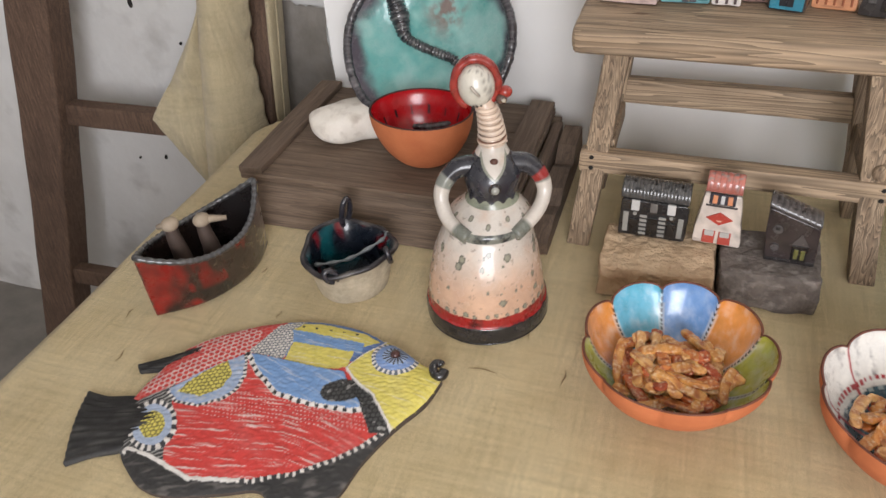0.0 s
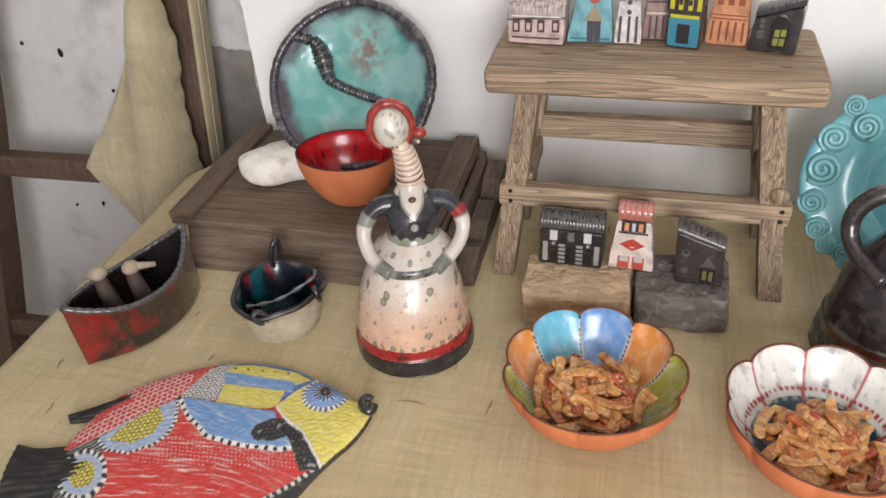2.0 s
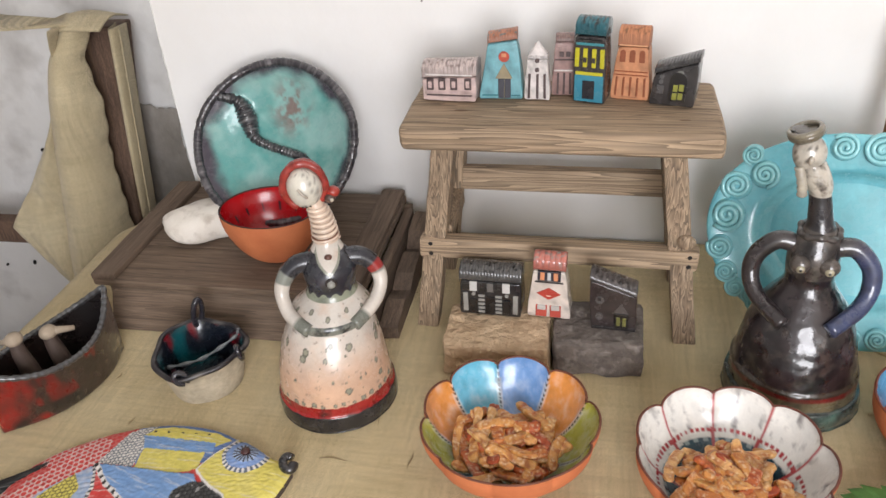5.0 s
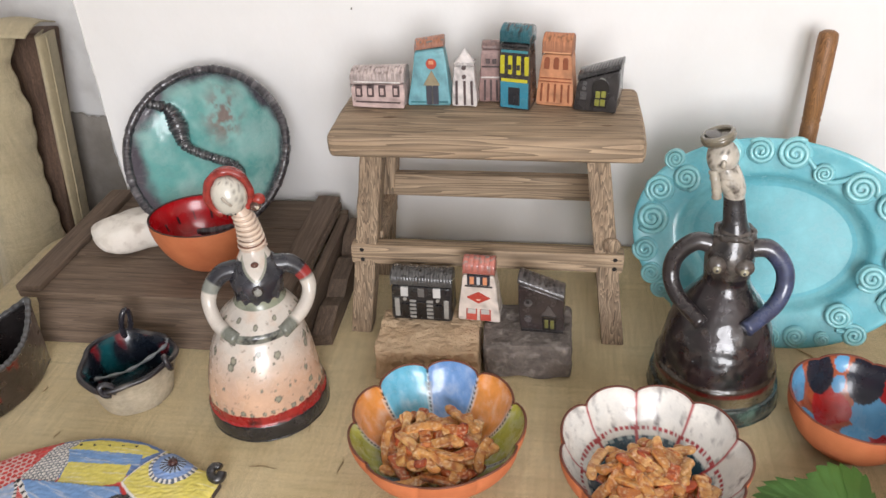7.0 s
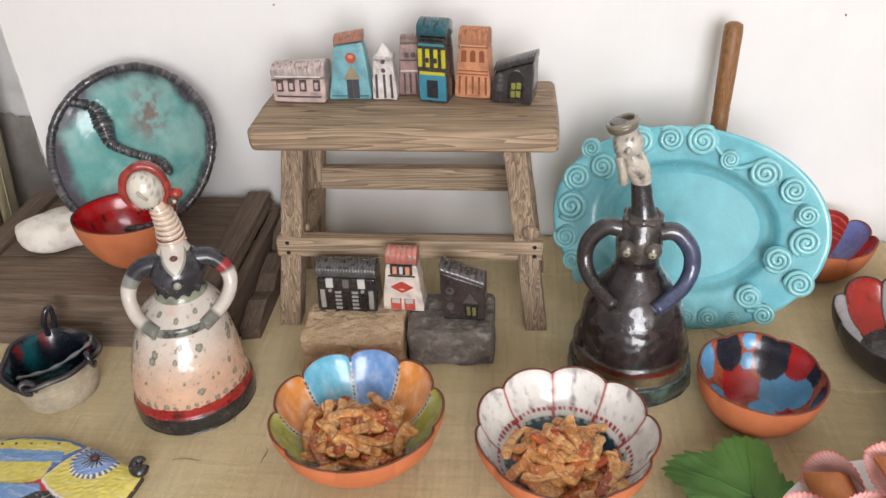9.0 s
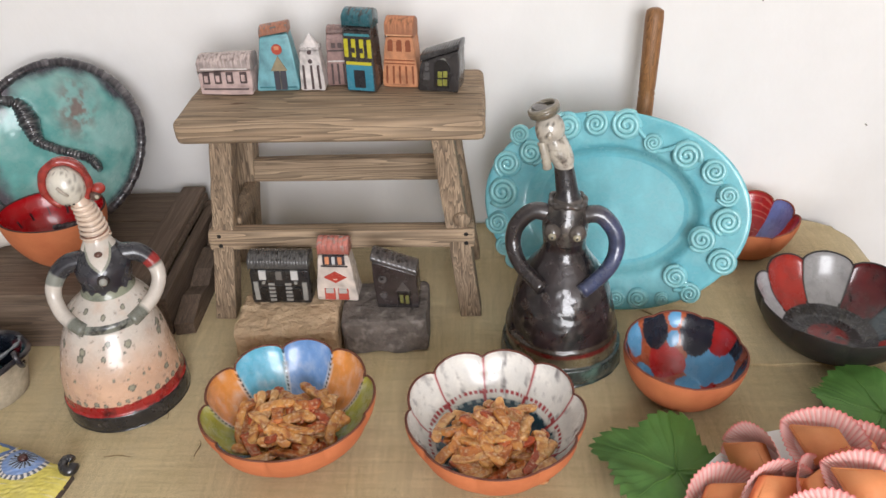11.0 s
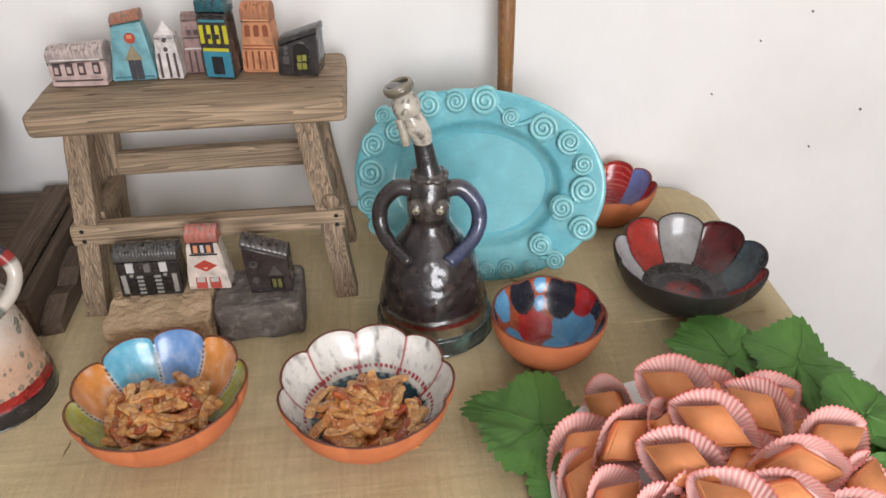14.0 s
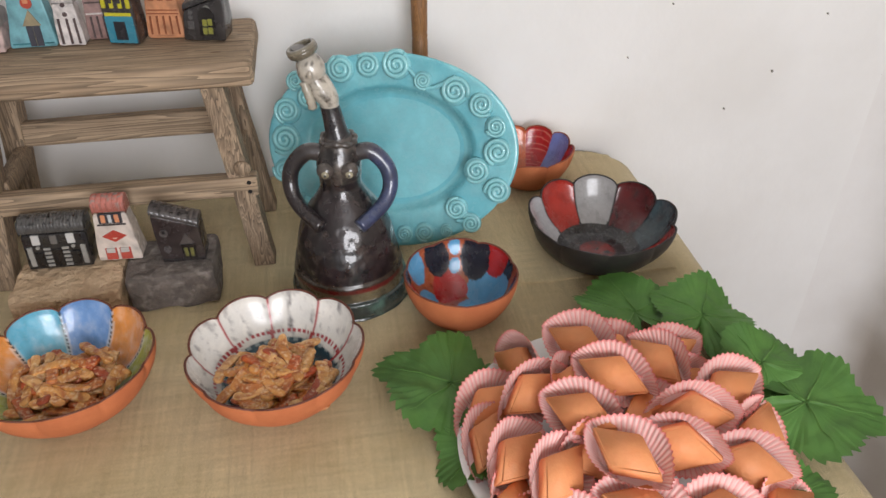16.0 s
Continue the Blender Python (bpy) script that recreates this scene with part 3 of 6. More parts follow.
def stones_paint(a, w):
    """Round patches of blue, black and red on bare clay."""
    a += radians(3)
    px, py = w * math.cos(a), w * math.sin(a)
    clay = lin(176, 92, 56)
    col = clay
    spots = ((-0.34, 0.76, 0.24, BLACK), (0.36, 0.74, 0.26, BLACK), (0.0, 0.93, 0.11, CYAN), (-0.01, 0.70, 0.10, CYAN), (-0.80, 0.46, 0.27, CYAN), (0.78, 0.60, 0.30, RED), (-0.12, 0.40, 0.27, RED),
             (0.36, 0.28, 0.25, CYAN), (-0.44, 0.10, 0.20, CYAN), (-0.20, -0.08, 0.18, BLACK), (0.10, 0.05, 0.12, CYAN), (0.30, -0.14, 0.19, RED), (0.62, 0.10, 0.19, CYAN), (0.84, 0.18, 0.15, BLACK), (0.96, 0.32, 0.13, CYAN),
             (-0.72, -0.02, 0.14, RED), (-0.95, 0.10, 0.12, BLACK), (0.55, -0.55, 0.24, RED), (0.08, -0.62, 0.26, CYAN), (-0.42, -0.52, 0.24, RED), (0.85, -0.35, 0.18, BLACK), (-0.82, -0.40, 0.18, CYAN))
    for sx, sy, r, c in spots:
        d = math.hypot((px - sx), (py - sy) * (0.9 if sx > 0 else 1.1)) + 0.02 * noise.noise(Vector((px * 8, py * 8, sx)))
        if d < r:
            return {CYAN: lin(98, 164, 206), BLACK: lin(36, 38, 48), RED: lin(178, 34, 32)}[c]
    return blend(col, lin(120, 56, 36), max(0, mottle(px, py, 0, 12)))


def dark_petals_paint(a, w):
    k, q = petal_of(a, 9, 57)
    m = mottle(math.cos(a) * w, math.sin(a) * w, 5, 8)
    col = (lin(158, 156, 154), lin(170, 50, 40), lin(178, 178, 180), lin(70, 82, 86), lin(110, 30, 30), lin(150, 150, 150), lin(160, 40, 34), lin(72, 88, 94), lin(92, 28, 30))[k]
    col = blend(col, tuple(c * 0.35 for c in col), max(0, m) * (1.5 if k in (8, 7) else 0.5))
    edge = min(q, 1 - q) * (360 / 9) * w
    if edge < 0.8:
        col = lin(24, 22, 22)
    if w < 0.56:
        col = lin(36, 34, 34) if w > 0.24 else blend(lin(130, 34, 30), lin(40, 30, 30), max(0, m * 1.6))
        if w > 0.24 and noise.cell(Vector((math.cos(a) * w * 60, math.sin(a) * w * 60, 0))) > 0.75:
            col = lin(84, 84, 86)
    return col


def far_petals_paint(a, w):
    k, q = petal_of(a, 9, 40)
    col = (RED, lin(116, 128, 190), ORANGE, lin(206, 96, 60), RED, ORANGE, CYAN, LIME, lin(116, 128, 190))[(k + 2) % 9]
    col = {0: RED, 8: lin(120, 130, 190), 1: lin(214, 110, 66)}.get(k, col)
    if k == 0 and (w * 16) % 1 < 0.16:
        col = lin(206, 110, 96)
    return blend(col, tuple(c * 0.6 for c in col), max(0, mottle(math.cos(a) * w, math.sin(a) * w, 1, 10)))


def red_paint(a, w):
    # deeper red towards the bottom
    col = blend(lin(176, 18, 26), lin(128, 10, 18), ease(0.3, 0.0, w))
    if 0.80 < w < 0.86 and (math.degrees(a) / 24) % 1 < 0.12:
        col = BLACK
    return col


BLACK_CLAY = mat("black_clay", lin(44, 40, 38), lin(30, 27, 26), 30, 0.5, 0.3, 120, coat=0.1)
_, in1 = bowl("petal_bowl", 0.044, 0.620, TOP, 0.0905, 0.068, 9, 65, petals_paint, TERRA, lin(112, 64, 44), "terracotta bowl with bright glazed petals, full of candied peel", foot=0.36)
_, in2 = bowl("petal_bowl", 0.256, 0.600, TOP, 0.0915, 0.068, 9, 97, white_petals_paint, TERRA, lin(106, 58, 44), "terracotta bowl with white red-lined petals, full of candied peel", foot=0.36)
bowl("spotted_bowl", 0.467, 0.692, TOP, 0.0665, 0.066, 7, 60, stones_paint, TERRA, lin(120, 60, 40), "small terracotta bowl with blue, black and red glazed spots", lobe=0.03, dip=0.05, arc=0.75)
bowl("petal_bowl", 0.668, 0.782, TOP, 0.096, 0.068, 9, 57, dark_petals_paint, BLACK_CLAY, lin(40, 34, 32), "black clay bowl with grey and dark red glazed petals", lobe=0.09, dip=0.14)
bowl("petal_bowl", 0.625, 0.985, TOP, 0.068, 0.062, 9, 40, far_petals_paint, TERRA, lin(140, 70, 46), "terracotta bowl with red and lilac petals beside the platter", lobe=0.08, dip=0.12)
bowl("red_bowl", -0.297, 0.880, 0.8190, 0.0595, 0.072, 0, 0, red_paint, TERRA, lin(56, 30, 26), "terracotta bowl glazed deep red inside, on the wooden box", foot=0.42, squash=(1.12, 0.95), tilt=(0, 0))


# ---- candied peel ----
def peel_mesh(seed):
    """A flattened, ridged strip of peel with blunt ends and sugar on it."""
    rnd = random.Random(seed)
    ln, w = rnd.uniform(0.030, 0.056), rnd.uniform(0.0046, 0.0068)
    bend, twist = rnd.uniform(-0.40, 0.40), rnd.uniform(-0.5, 0.5)
    thin = rnd.uniform(0.34, 0.62)
    tone = rnd.choice(((212, 152, 84), (222, 170, 102), (206, 130, 66), (196, 104, 52), (178, 82, 44), (218, 160, 90), (226, 182, 122)))
    skin = lin(*tone)
    dark = lin(tone[0] * 0.80, tone[1] * 0.64, tone[2] * 0.54)

    def at(u, v):
        t = v - 0.5
        a = 2 * math.pi * u + twist * t
        end = min(1.0, (1 - abs(2 * t) ** 16) + 0.02)
        c, sn = math.cos(a), math.sin(a)
        r = w * end * (1 + 0.20 * noise.noise(Vector((t * 8, seed, 0))) + 0.09 * noise.noise(Vector((t * 26, c * 2, seed))))
        px = r * math.copysign(abs(c) ** 0.5, c)
        pz = r * thin * math.copysign(abs(sn) ** 0.5, sn) * (1 + 0.18 * noise.noise(Vector((t * 14, c * 1.5, seed + 3))))
        return (t * ln, px + bend * ln * (t * t - 0.08), pz + 0.10 * twist * ln * math.sin(t * 3.2))
    return Shape().grid(at, 20, 30, True, lambda u, v: blend(skin, dark, ease(-0.2, 0.5, noise.noise(Vector((v * 7, math.cos(u * 6.28) * 1.2, seed))))))


def heap_of_peel(bx, by, count, seed, radius):
    rnd = random.Random(seed)
    kinds = []
    for k in range(16):
        ob = peel_mesh(seed * 20 + k).link("candied_peel", PEEL)
        tagged(ob, "sugared strip of candied orange peel in a bowl", "sweet", "candied peel in the bowls")
        kinds.append(ob)
    for i in range(count):
        layer = i / count
        rr = radius * math.sqrt(rnd.random()) * (1 - 0.52 * ease(0.30, 1.0, layer))
        a = rnd.uniform(0, 2 * math.pi)
        x, y = bx + rr * math.cos(a), by + rr * math.sin(a)
        z = TOP + 0.017 + 0.035 * layer + 0.024 * (rr / radius) ** 2 * (1 - layer)
        out = math.degrees(a)
        spin = (1 - 0.45 * rr / radius) * rnd.uniform(-90, 90)
        m = pose(x, y, z, 0, 0, out) @ pose(0, 0, 0, 0, rnd.uniform(-16, 6) * (rr / radius), 0) @ pose(0, 0, 0, rnd.uniform(-25, 25), rnd.uniform(-13, 13), 90 + spin)
        ob = kinds[i] if i < len(kinds) else copy_thing(kinds[i % len(kinds)], m)
        ob.matrix_world = m


heap_of_peel(0.042, 0.604, 84, 3, 0.054)
heap_of_peel(0.254, 0.583, 84, 5, 0.054)


# ---- ceramic figures: each one plain mesh ----
def along(points):
    """A sideways and backward lean as a smooth function of the height."""
    s = spline([(x, y, z) for z, x, y in points], 10)

    def at(z):
        if z <= s[0].z:
            return Vector((s[0].x, s[0].y, 0))
        for a, b in zip(s, s[1:]):
            if z <= b.z:
                p = a.lerp(b, (z - a.z) / max(1e-6, b.z - a.z))
                return Vector((p.x, p.y, 0))
        return Vector((s[-1].x, s[-1].y, 0))
    return at


def figure(name, m, outline, skirt_paint, extra, material, label, lean, lumps):
    at = profile(outline)
    shift = along(lean)
    s = Shape()

    def skin(u, w):
        r, z = at(w)
        a = 2 * math.pi * u
        p = Vector((r * math.cos(a), r * math.sin(a), z))
        k = 1 + lumps * noise.fractal(p * 34 + Vector((3, 1, 0)), 0.8, 2.0, 3) + 0.012 * math.sin(2 * a + 1)
        return Vector((p.x * k, p.y * k, z)) + shift(z)
    s.grid(skin, 260, 280, True, lambda u, w: skirt_paint(2 * math.pi * u, at(w)[1], at(w)[0]))
    extra(s, shift)
    return tagged(s.link(name, material, m=m), label, "figurine", "ceramic figures")


SKIN, CHAR, PALE = lin(212, 174, 147), lin(46, 46, 52), lin(210, 201, 190)
rnd = random.Random(8)
DOTS = [(rnd.uniform(0, 2 * math.pi), rnd.uniform(0.042, 0.106), rnd.choice((0.0009, 0.0010, 0.0018, 0.0030, 0.0040))) for _ in range(84)]
DOTS += [(2 * math.pi * i / 34 + 0.05 * rnd.random(), 0.0355 + 0.001 * (i % 3), rnd.choice((0.0024, 0.0034))) for i in range(34)]
DOTS += [(2 * math.pi * i / 11, 0.127 + 0.004 * (i % 2), 0.0026) for i in range(11)]


def pale_paint(a, z, r):
    n = mottle(math.cos(a) * r, math.sin(a) * r, z, 60)
    n2 = mottle(math.cos(a) * r, math.sin(a) * r, z, 150)
    front = abs((math.degrees(a) + 90 + 180) % 360 - 180)
    if z < 0.0215 + 0.0012 * n:
        return blend(lin(40, 38, 39), lin(62, 58, 57), max(0, n))
    if z < 0.0335 + 0.0015 * n:
        return blend(lin(158, 40, 38), lin(84, 26, 28), max(0, n * 1.6))
    if z < 0.112 or 0.121 < z < 0.1395:
        col = blend(SKIN, PALE, ease(0.05, 0.115, z))
        col = blend(col, lin(206, 168, 142), max(0, n) * 0.5)
        col = blend(col, lin(120, 108, 98), 0.5 * ease(0.55, 0.7, n2))
        for da, dz, dr in DOTS:
            d = math.hypot(((a - da + math.pi) % (2 * math.pi) - math.pi) * r, z - dz) + 0.0004 * n
            if d < dr:
                return blend(lin(150, 146, 128), lin(92, 92, 84), ease(dr * 0.45, dr, d))
        return col
    if z <= 0.121:
        return blend(lin(128, 130, 120), lin(44, 46, 48), ease(-0.25, 0.35, n))
    if z < 0.1465 + 0.002 * math.cos(a * 13):
        return blend(lin(140, 144, 124), lin(110, 114, 104), max(0, n))
    vee = 0.1690 + 0.00040 * front
    if z < 0.1885 and z < vee + (0.1 if front > 46 else 0):
        return blend(CHAR, lin(78, 78, 84), max(0, n))
    if front < 56 and z < vee + 0.0035:
        return lin(146, 146, 132)
    if z < 0.197:
        return blend(PALE, lin(198, 176, 158), max(0, n))
    return lin(214, 190, 170)


def pale_extra(s, shift):
    for side in (-1, 1):
        path = spline([(0.014 * side, 0.0, 0.174), (0.035 * side, 0.0, 0.1725), (0.049 * side, -0.002, 0.160), (0.0535 * side, -0.006, 0.143), (0.045 * side, -0.018, 0.126), (0.024 * side, -0.0385, 0.117)], 8)
        s.tube([p + shift(p.z) for p in path], lambda t: 0.0118 - 0.0042 * min(1, t * 1.6), 16,
               lambda t, a, sd=side: CHAR if t < 0.34 else (lin(150, 40, 38) if t < 0.43 and sd > 0 else (lin(132, 134, 126) if t < 0.47 else (PALE if t < 0.9 else lin(120, 122, 112)))))
    s.blob(Vector((0, -0.0275, 0.162)) + shift(0.162), (0.0068, 0.004, 0.0068), 18, lin(48, 40, 38))
    s.blob(Vector((0, -0.0300, 0.162)) + shift(0.162), (0.0045, 0.004, 0.0045), 14, lin(150, 150, 142))
    s.blob(Vector((0, -0.0175, 0.186)) + shift(0.186), (0.0045, 0.004, 0.0032), 12, lin(96, 60, 48))
    # coiled neck
    coil = []
    for i in range(150):
        q = i / 149
        z = 0.1975 + 0.037 * q
        r = 0.0138 - 0.0040 * q
        coil.append(Vector((r * math.cos(q * 7 * 2 * math.pi), r * math.sin(q * 7 * 2 * math.pi), z)) + shift(z))
    s.tube(coil, 0.0021, 8, lambda t, a: blend(lin(222, 200, 180), lin(136, 92, 72), ease(0.45, 0.75, a % 1)))
    head = Vector((-0.0005, -0.003, 0.257)) + shift(0.256)
    s.blob(head, (0.0185, 0.017, 0.0220), 34, lambda u, w: blend(lin(214, 208, 194), lin(92, 84, 80), ease(0.25, 0.6, noise.noise(Vector((math.cos(u * 6.28) * 5, math.sin(u * 6.28) * 5, w * 14)))) * 0.7), wobble=0.07)
    s.tube(spline([head + Vector((-0.006, -0.0155, 0.006)), head + Vector((-0.001, -0.0185, 0.0)), head + Vector((0.002, -0.0165, -0.004))], 5), 0.0016, 8, lin(176, 166, 152))
    for dx, dz in ((-0.004, -0.0165), (0.0, -0.0172), (0.004, -0.0165)):
        s.blob(head + Vector((dx, -0.0125, dz)), (0.0012, 0.0012, 0.0010), 8, lin(60, 54, 52))
    hood = [head + Vector((0.0215 * math.cos(k), 0.0005, 0.0015 + 0.0250 * math.sin(k))) for k in [radians(-64 + 308 * i / 48) for i in range(49)]]
    s.tube(hood, lambda t: 0.0042 + 0.0004 * math.sin(t * 40), 12, lambda t, a: blend(lin(158, 54, 46), lin(88, 34, 32), max(0, noise.noise(Vector((t * 20, a * 3, 0))) + 0.1)))
    s.blob(head + Vector((0, 0.010, 0.0015)), (0.0235, 0.0135, 0.0265), 26, lin(150, 50, 42))
    s.blob(head + Vector((0.0285, 0.002, -0.010)), (0.0075, 0.007, 0.0062), 16, lin(160, 54, 44))
    s.blob(head + Vector((0.0245, -0.002, -0.0155)), (0.0060, 0.006, 0.0055), 16, lin(84, 62, 54))
    s.blob(head + Vector((0.0265, -0.0075, -0.0150)), (0.0022, 0.002, 0.0022), 10, lin(190, 180, 160))


figure("ceramic_figure", pose(-0.1642, 0.6985, TOP, 0, 0, 20),
       [(0.0, 0.0), (0.060, 0.0), (0.0665, 0.004), (0.0668, 0.019), (0.0645, 0.024), (0.0635, 0.034), (0.0615, 0.05), (0.0575, 0.073), (0.0525, 0.091), (0.047, 0.106), (0.0455, 0.112), (0.0458, 0.118),
        (0.0415, 0.124), (0.034, 0.132), (0.0278, 0.140), (0.0262, 0.149), (0.0285, 0.160), (0.0290, 0.169), (0.0245, 0.179), (0.0175, 0.188), (0.0130, 0.198), (0.0108, 0.212), (0.0095, 0.232), (0.0085, 0.244)],
       pale_paint, pale_extra, GLAZE, "glazed ceramic figure with a pale dotted skirt and red hood",
       ((0, 0, 0), (0.05, -0.001, 0.003), (0.09, 0.001, 0.007), (0.115, 0.004, 0.011), (0.14, 0.009, 0.0145), (0.19, 0.011, 0.023), (0.215, 0.0105, 0.028), (0.236, 0.006, 0.032), (0.257, -0.003, 0.036)), 0.010)


def dark_paint(a, z, r):
    n = mottle(math.cos(a) * r, math.sin(a) * r, z, 34)
    n2 = mottle(math.cos(a) * r, math.sin(a) * r, z, 90)
    if z < 0.024:
        return blend(lin(52, 62, 60), lin(84, 112, 102), max(0, n * 1.6))
    if z < 0.036:
        return blend(lin(112, 102, 78), lin(54, 50, 44), max(0, n * 1.5 + 0.2))
    if z < 0.0425:
        return blend(lin(108, 34, 32), lin(60, 26, 26), max(0, n))
    if z < 0.048:
        return lin(64, 56, 48)
    if z < 0.155:
        col = blend(lin(50, 41, 43), lin(26, 23, 26), ease(-0.3, 0.35, n))
        return blend(col, lin(96, 84, 78), 0.42 * ease(0.12, 0.6, n2 * 0.6 + n * 0.5))
    if z < 0.204:
        return blend(lin(98, 90, 84), lin(40, 36, 36), ease(-0.1, 0.5, n))
    if z < 0.2385:
        return lin(44, 42, 46)
    return blend(lin(206, 198, 184), lin(104, 96, 88), max(0, n2 * 1.4))


def dark_extra(s, shift):
    for side in (-1, 1):
        path = spline([(0.014 * side, 0, 0.180), (0.036 * side, 0.0, 0.1835), (0.054 * side, -0.002, 0.166), (0.0575 * side, -0.006, 0.144), (0.048 * side, -0.018, 0.126), (0.022 * side, -0.043, 0.113)], 8)
        colour = lin(72, 82, 116) if side > 0 else lin(50, 43, 44)
        s.tube([p + shift(p.z) for p in path], lambda t: 0.0105 - 0.0022 * t, 16, lambda t, a, c=colour: blend(blend(lin(70, 64, 64), c, ease(0.1, 0.4, t)), lin(38, 36, 38), max(0, noise.noise(Vector((t * 9, a * 2, 0))))))
        knob = Vector((0.0135 * side, -0.021, 0.171)) + shift(0.171)
        s.blob(knob, (0.0105, 0.0095, 0.0100), 20, lin(88, 80, 74))
        s.blob(knob + Vector((0, -0.0080, -0.001)), (0.0046, 0.0034, 0.0046), 14, lin(176, 168, 142))
        s.blob(knob + Vector((0, -0.0108, -0.001)), (0.0016, 0.0012, 0.0016), 10, lin(30, 28, 28))
    ring = [Vector((0.0185 * math.cos(q), 0.0185 * math.sin(q), 0.1985 + 0.0018 * math.sin(3 * q))) + shift(0.199) for q in [2 * math.pi * i / 60 for i in range(60)]]
    s.tube(ring, lambda t: 0.0034 + 0.0008 * math.sin(t * 60), 9, lin(80, 74, 70), closed=True)
    head = Vector((0, -0.001, 0.279)) + shift(0.279)
    s.blob(head, (0.0160, 0.0160, 0.0190), 26, lambda u, w: blend(lin(206, 198, 184), lin(78, 72, 68), ease(0.2, 0.55, noise.noise(Vector((math.cos(u * 6.28) * 4, math.sin(u * 6.28) * 4, w * 11))))), wobble=0.12)
    s.blob(head + Vector((0.0015, -0.0165, -0.001)), (0.0030, 0.0035, 0.0050), 10, lin(196, 186, 170))
    hat = head + Vector((-0.006, 0.0, 0.0205))
    tip = Euler((0, radians(-20), 0)).to_matrix()
    s.tube([hat + tip @ Vector((0, 0, z)) for z in (-0.006, -0.003, 0.001, 0.003)], lambda t: (0.013, 0.0165, 0.0175, 0.0165)[round(t * 3)], 26, lin(118, 110, 94))
    s.tube([hat + tip @ Vector((0.0145 * math.cos(q), 0.0145 * math.sin(q), 0.0035)) for q in [2 * math.pi * i / 40 for i in range(40)]], 0.0028, 8, lin(140, 132, 114), closed=True)
    s.blob(hat + tip @ Vector((0, 0, 0.003)), (0.0125, 0.0125, 0.0012), 18, lin(64, 58, 52))
    braid = [Vector((-0.012, -0.010, 0.268)) + shift(0.268), Vector((-0.0145, -0.011, 0.252)) + shift(0.252), Vector((-0.0150, -0.010, 0.238)) + shift(0.245)]
    s.tube(spline(braid, 6), lambda t: 0.0050 + 0.0006 * math.sin(t * 30), 10, lin(188, 180, 164))


figure("ceramic_figure", pose(0.3425, 0.768, TOP, 0, 0, -8),
       [(0.0, 0.0), (0.064, 0.0), (0.0700, 0.005), (0.0695, 0.021), (0.0655, 0.025), (0.0655, 0.042), (0.0630, 0.048), (0.0605, 0.063), (0.057, 0.079), (0.052, 0.096), (0.0445, 0.112), (0.034, 0.127), (0.0265, 0.139), (0.0240, 0.147),
        (0.0250, 0.160), (0.0255, 0.172), (0.0235, 0.184), (0.0190, 0.195), (0.0140, 0.205), (0.0122, 0.214), (0.0108, 0.237), (0.0125, 0.244), (0.0140, 0.252), (0.0140, 0.266), (0.0125, 0.278)],
       dark_paint, dark_extra, RAKU, "dark glazed ceramic figure with a pale neck and hat",
       ((0, 0, 0), (0.05, -0.0015, 0.003), (0.11, -0.003, 0.009), (0.17, -0.004, 0.015), (0.2, -0.003, 0.018), (0.215, -0.0055, 0.020), (0.238, -0.010, 0.023), (0.252, -0.015, 0.025), (0.282, -0.029, 0.028), (0.30, -0.036, 0.030)), 0.022)


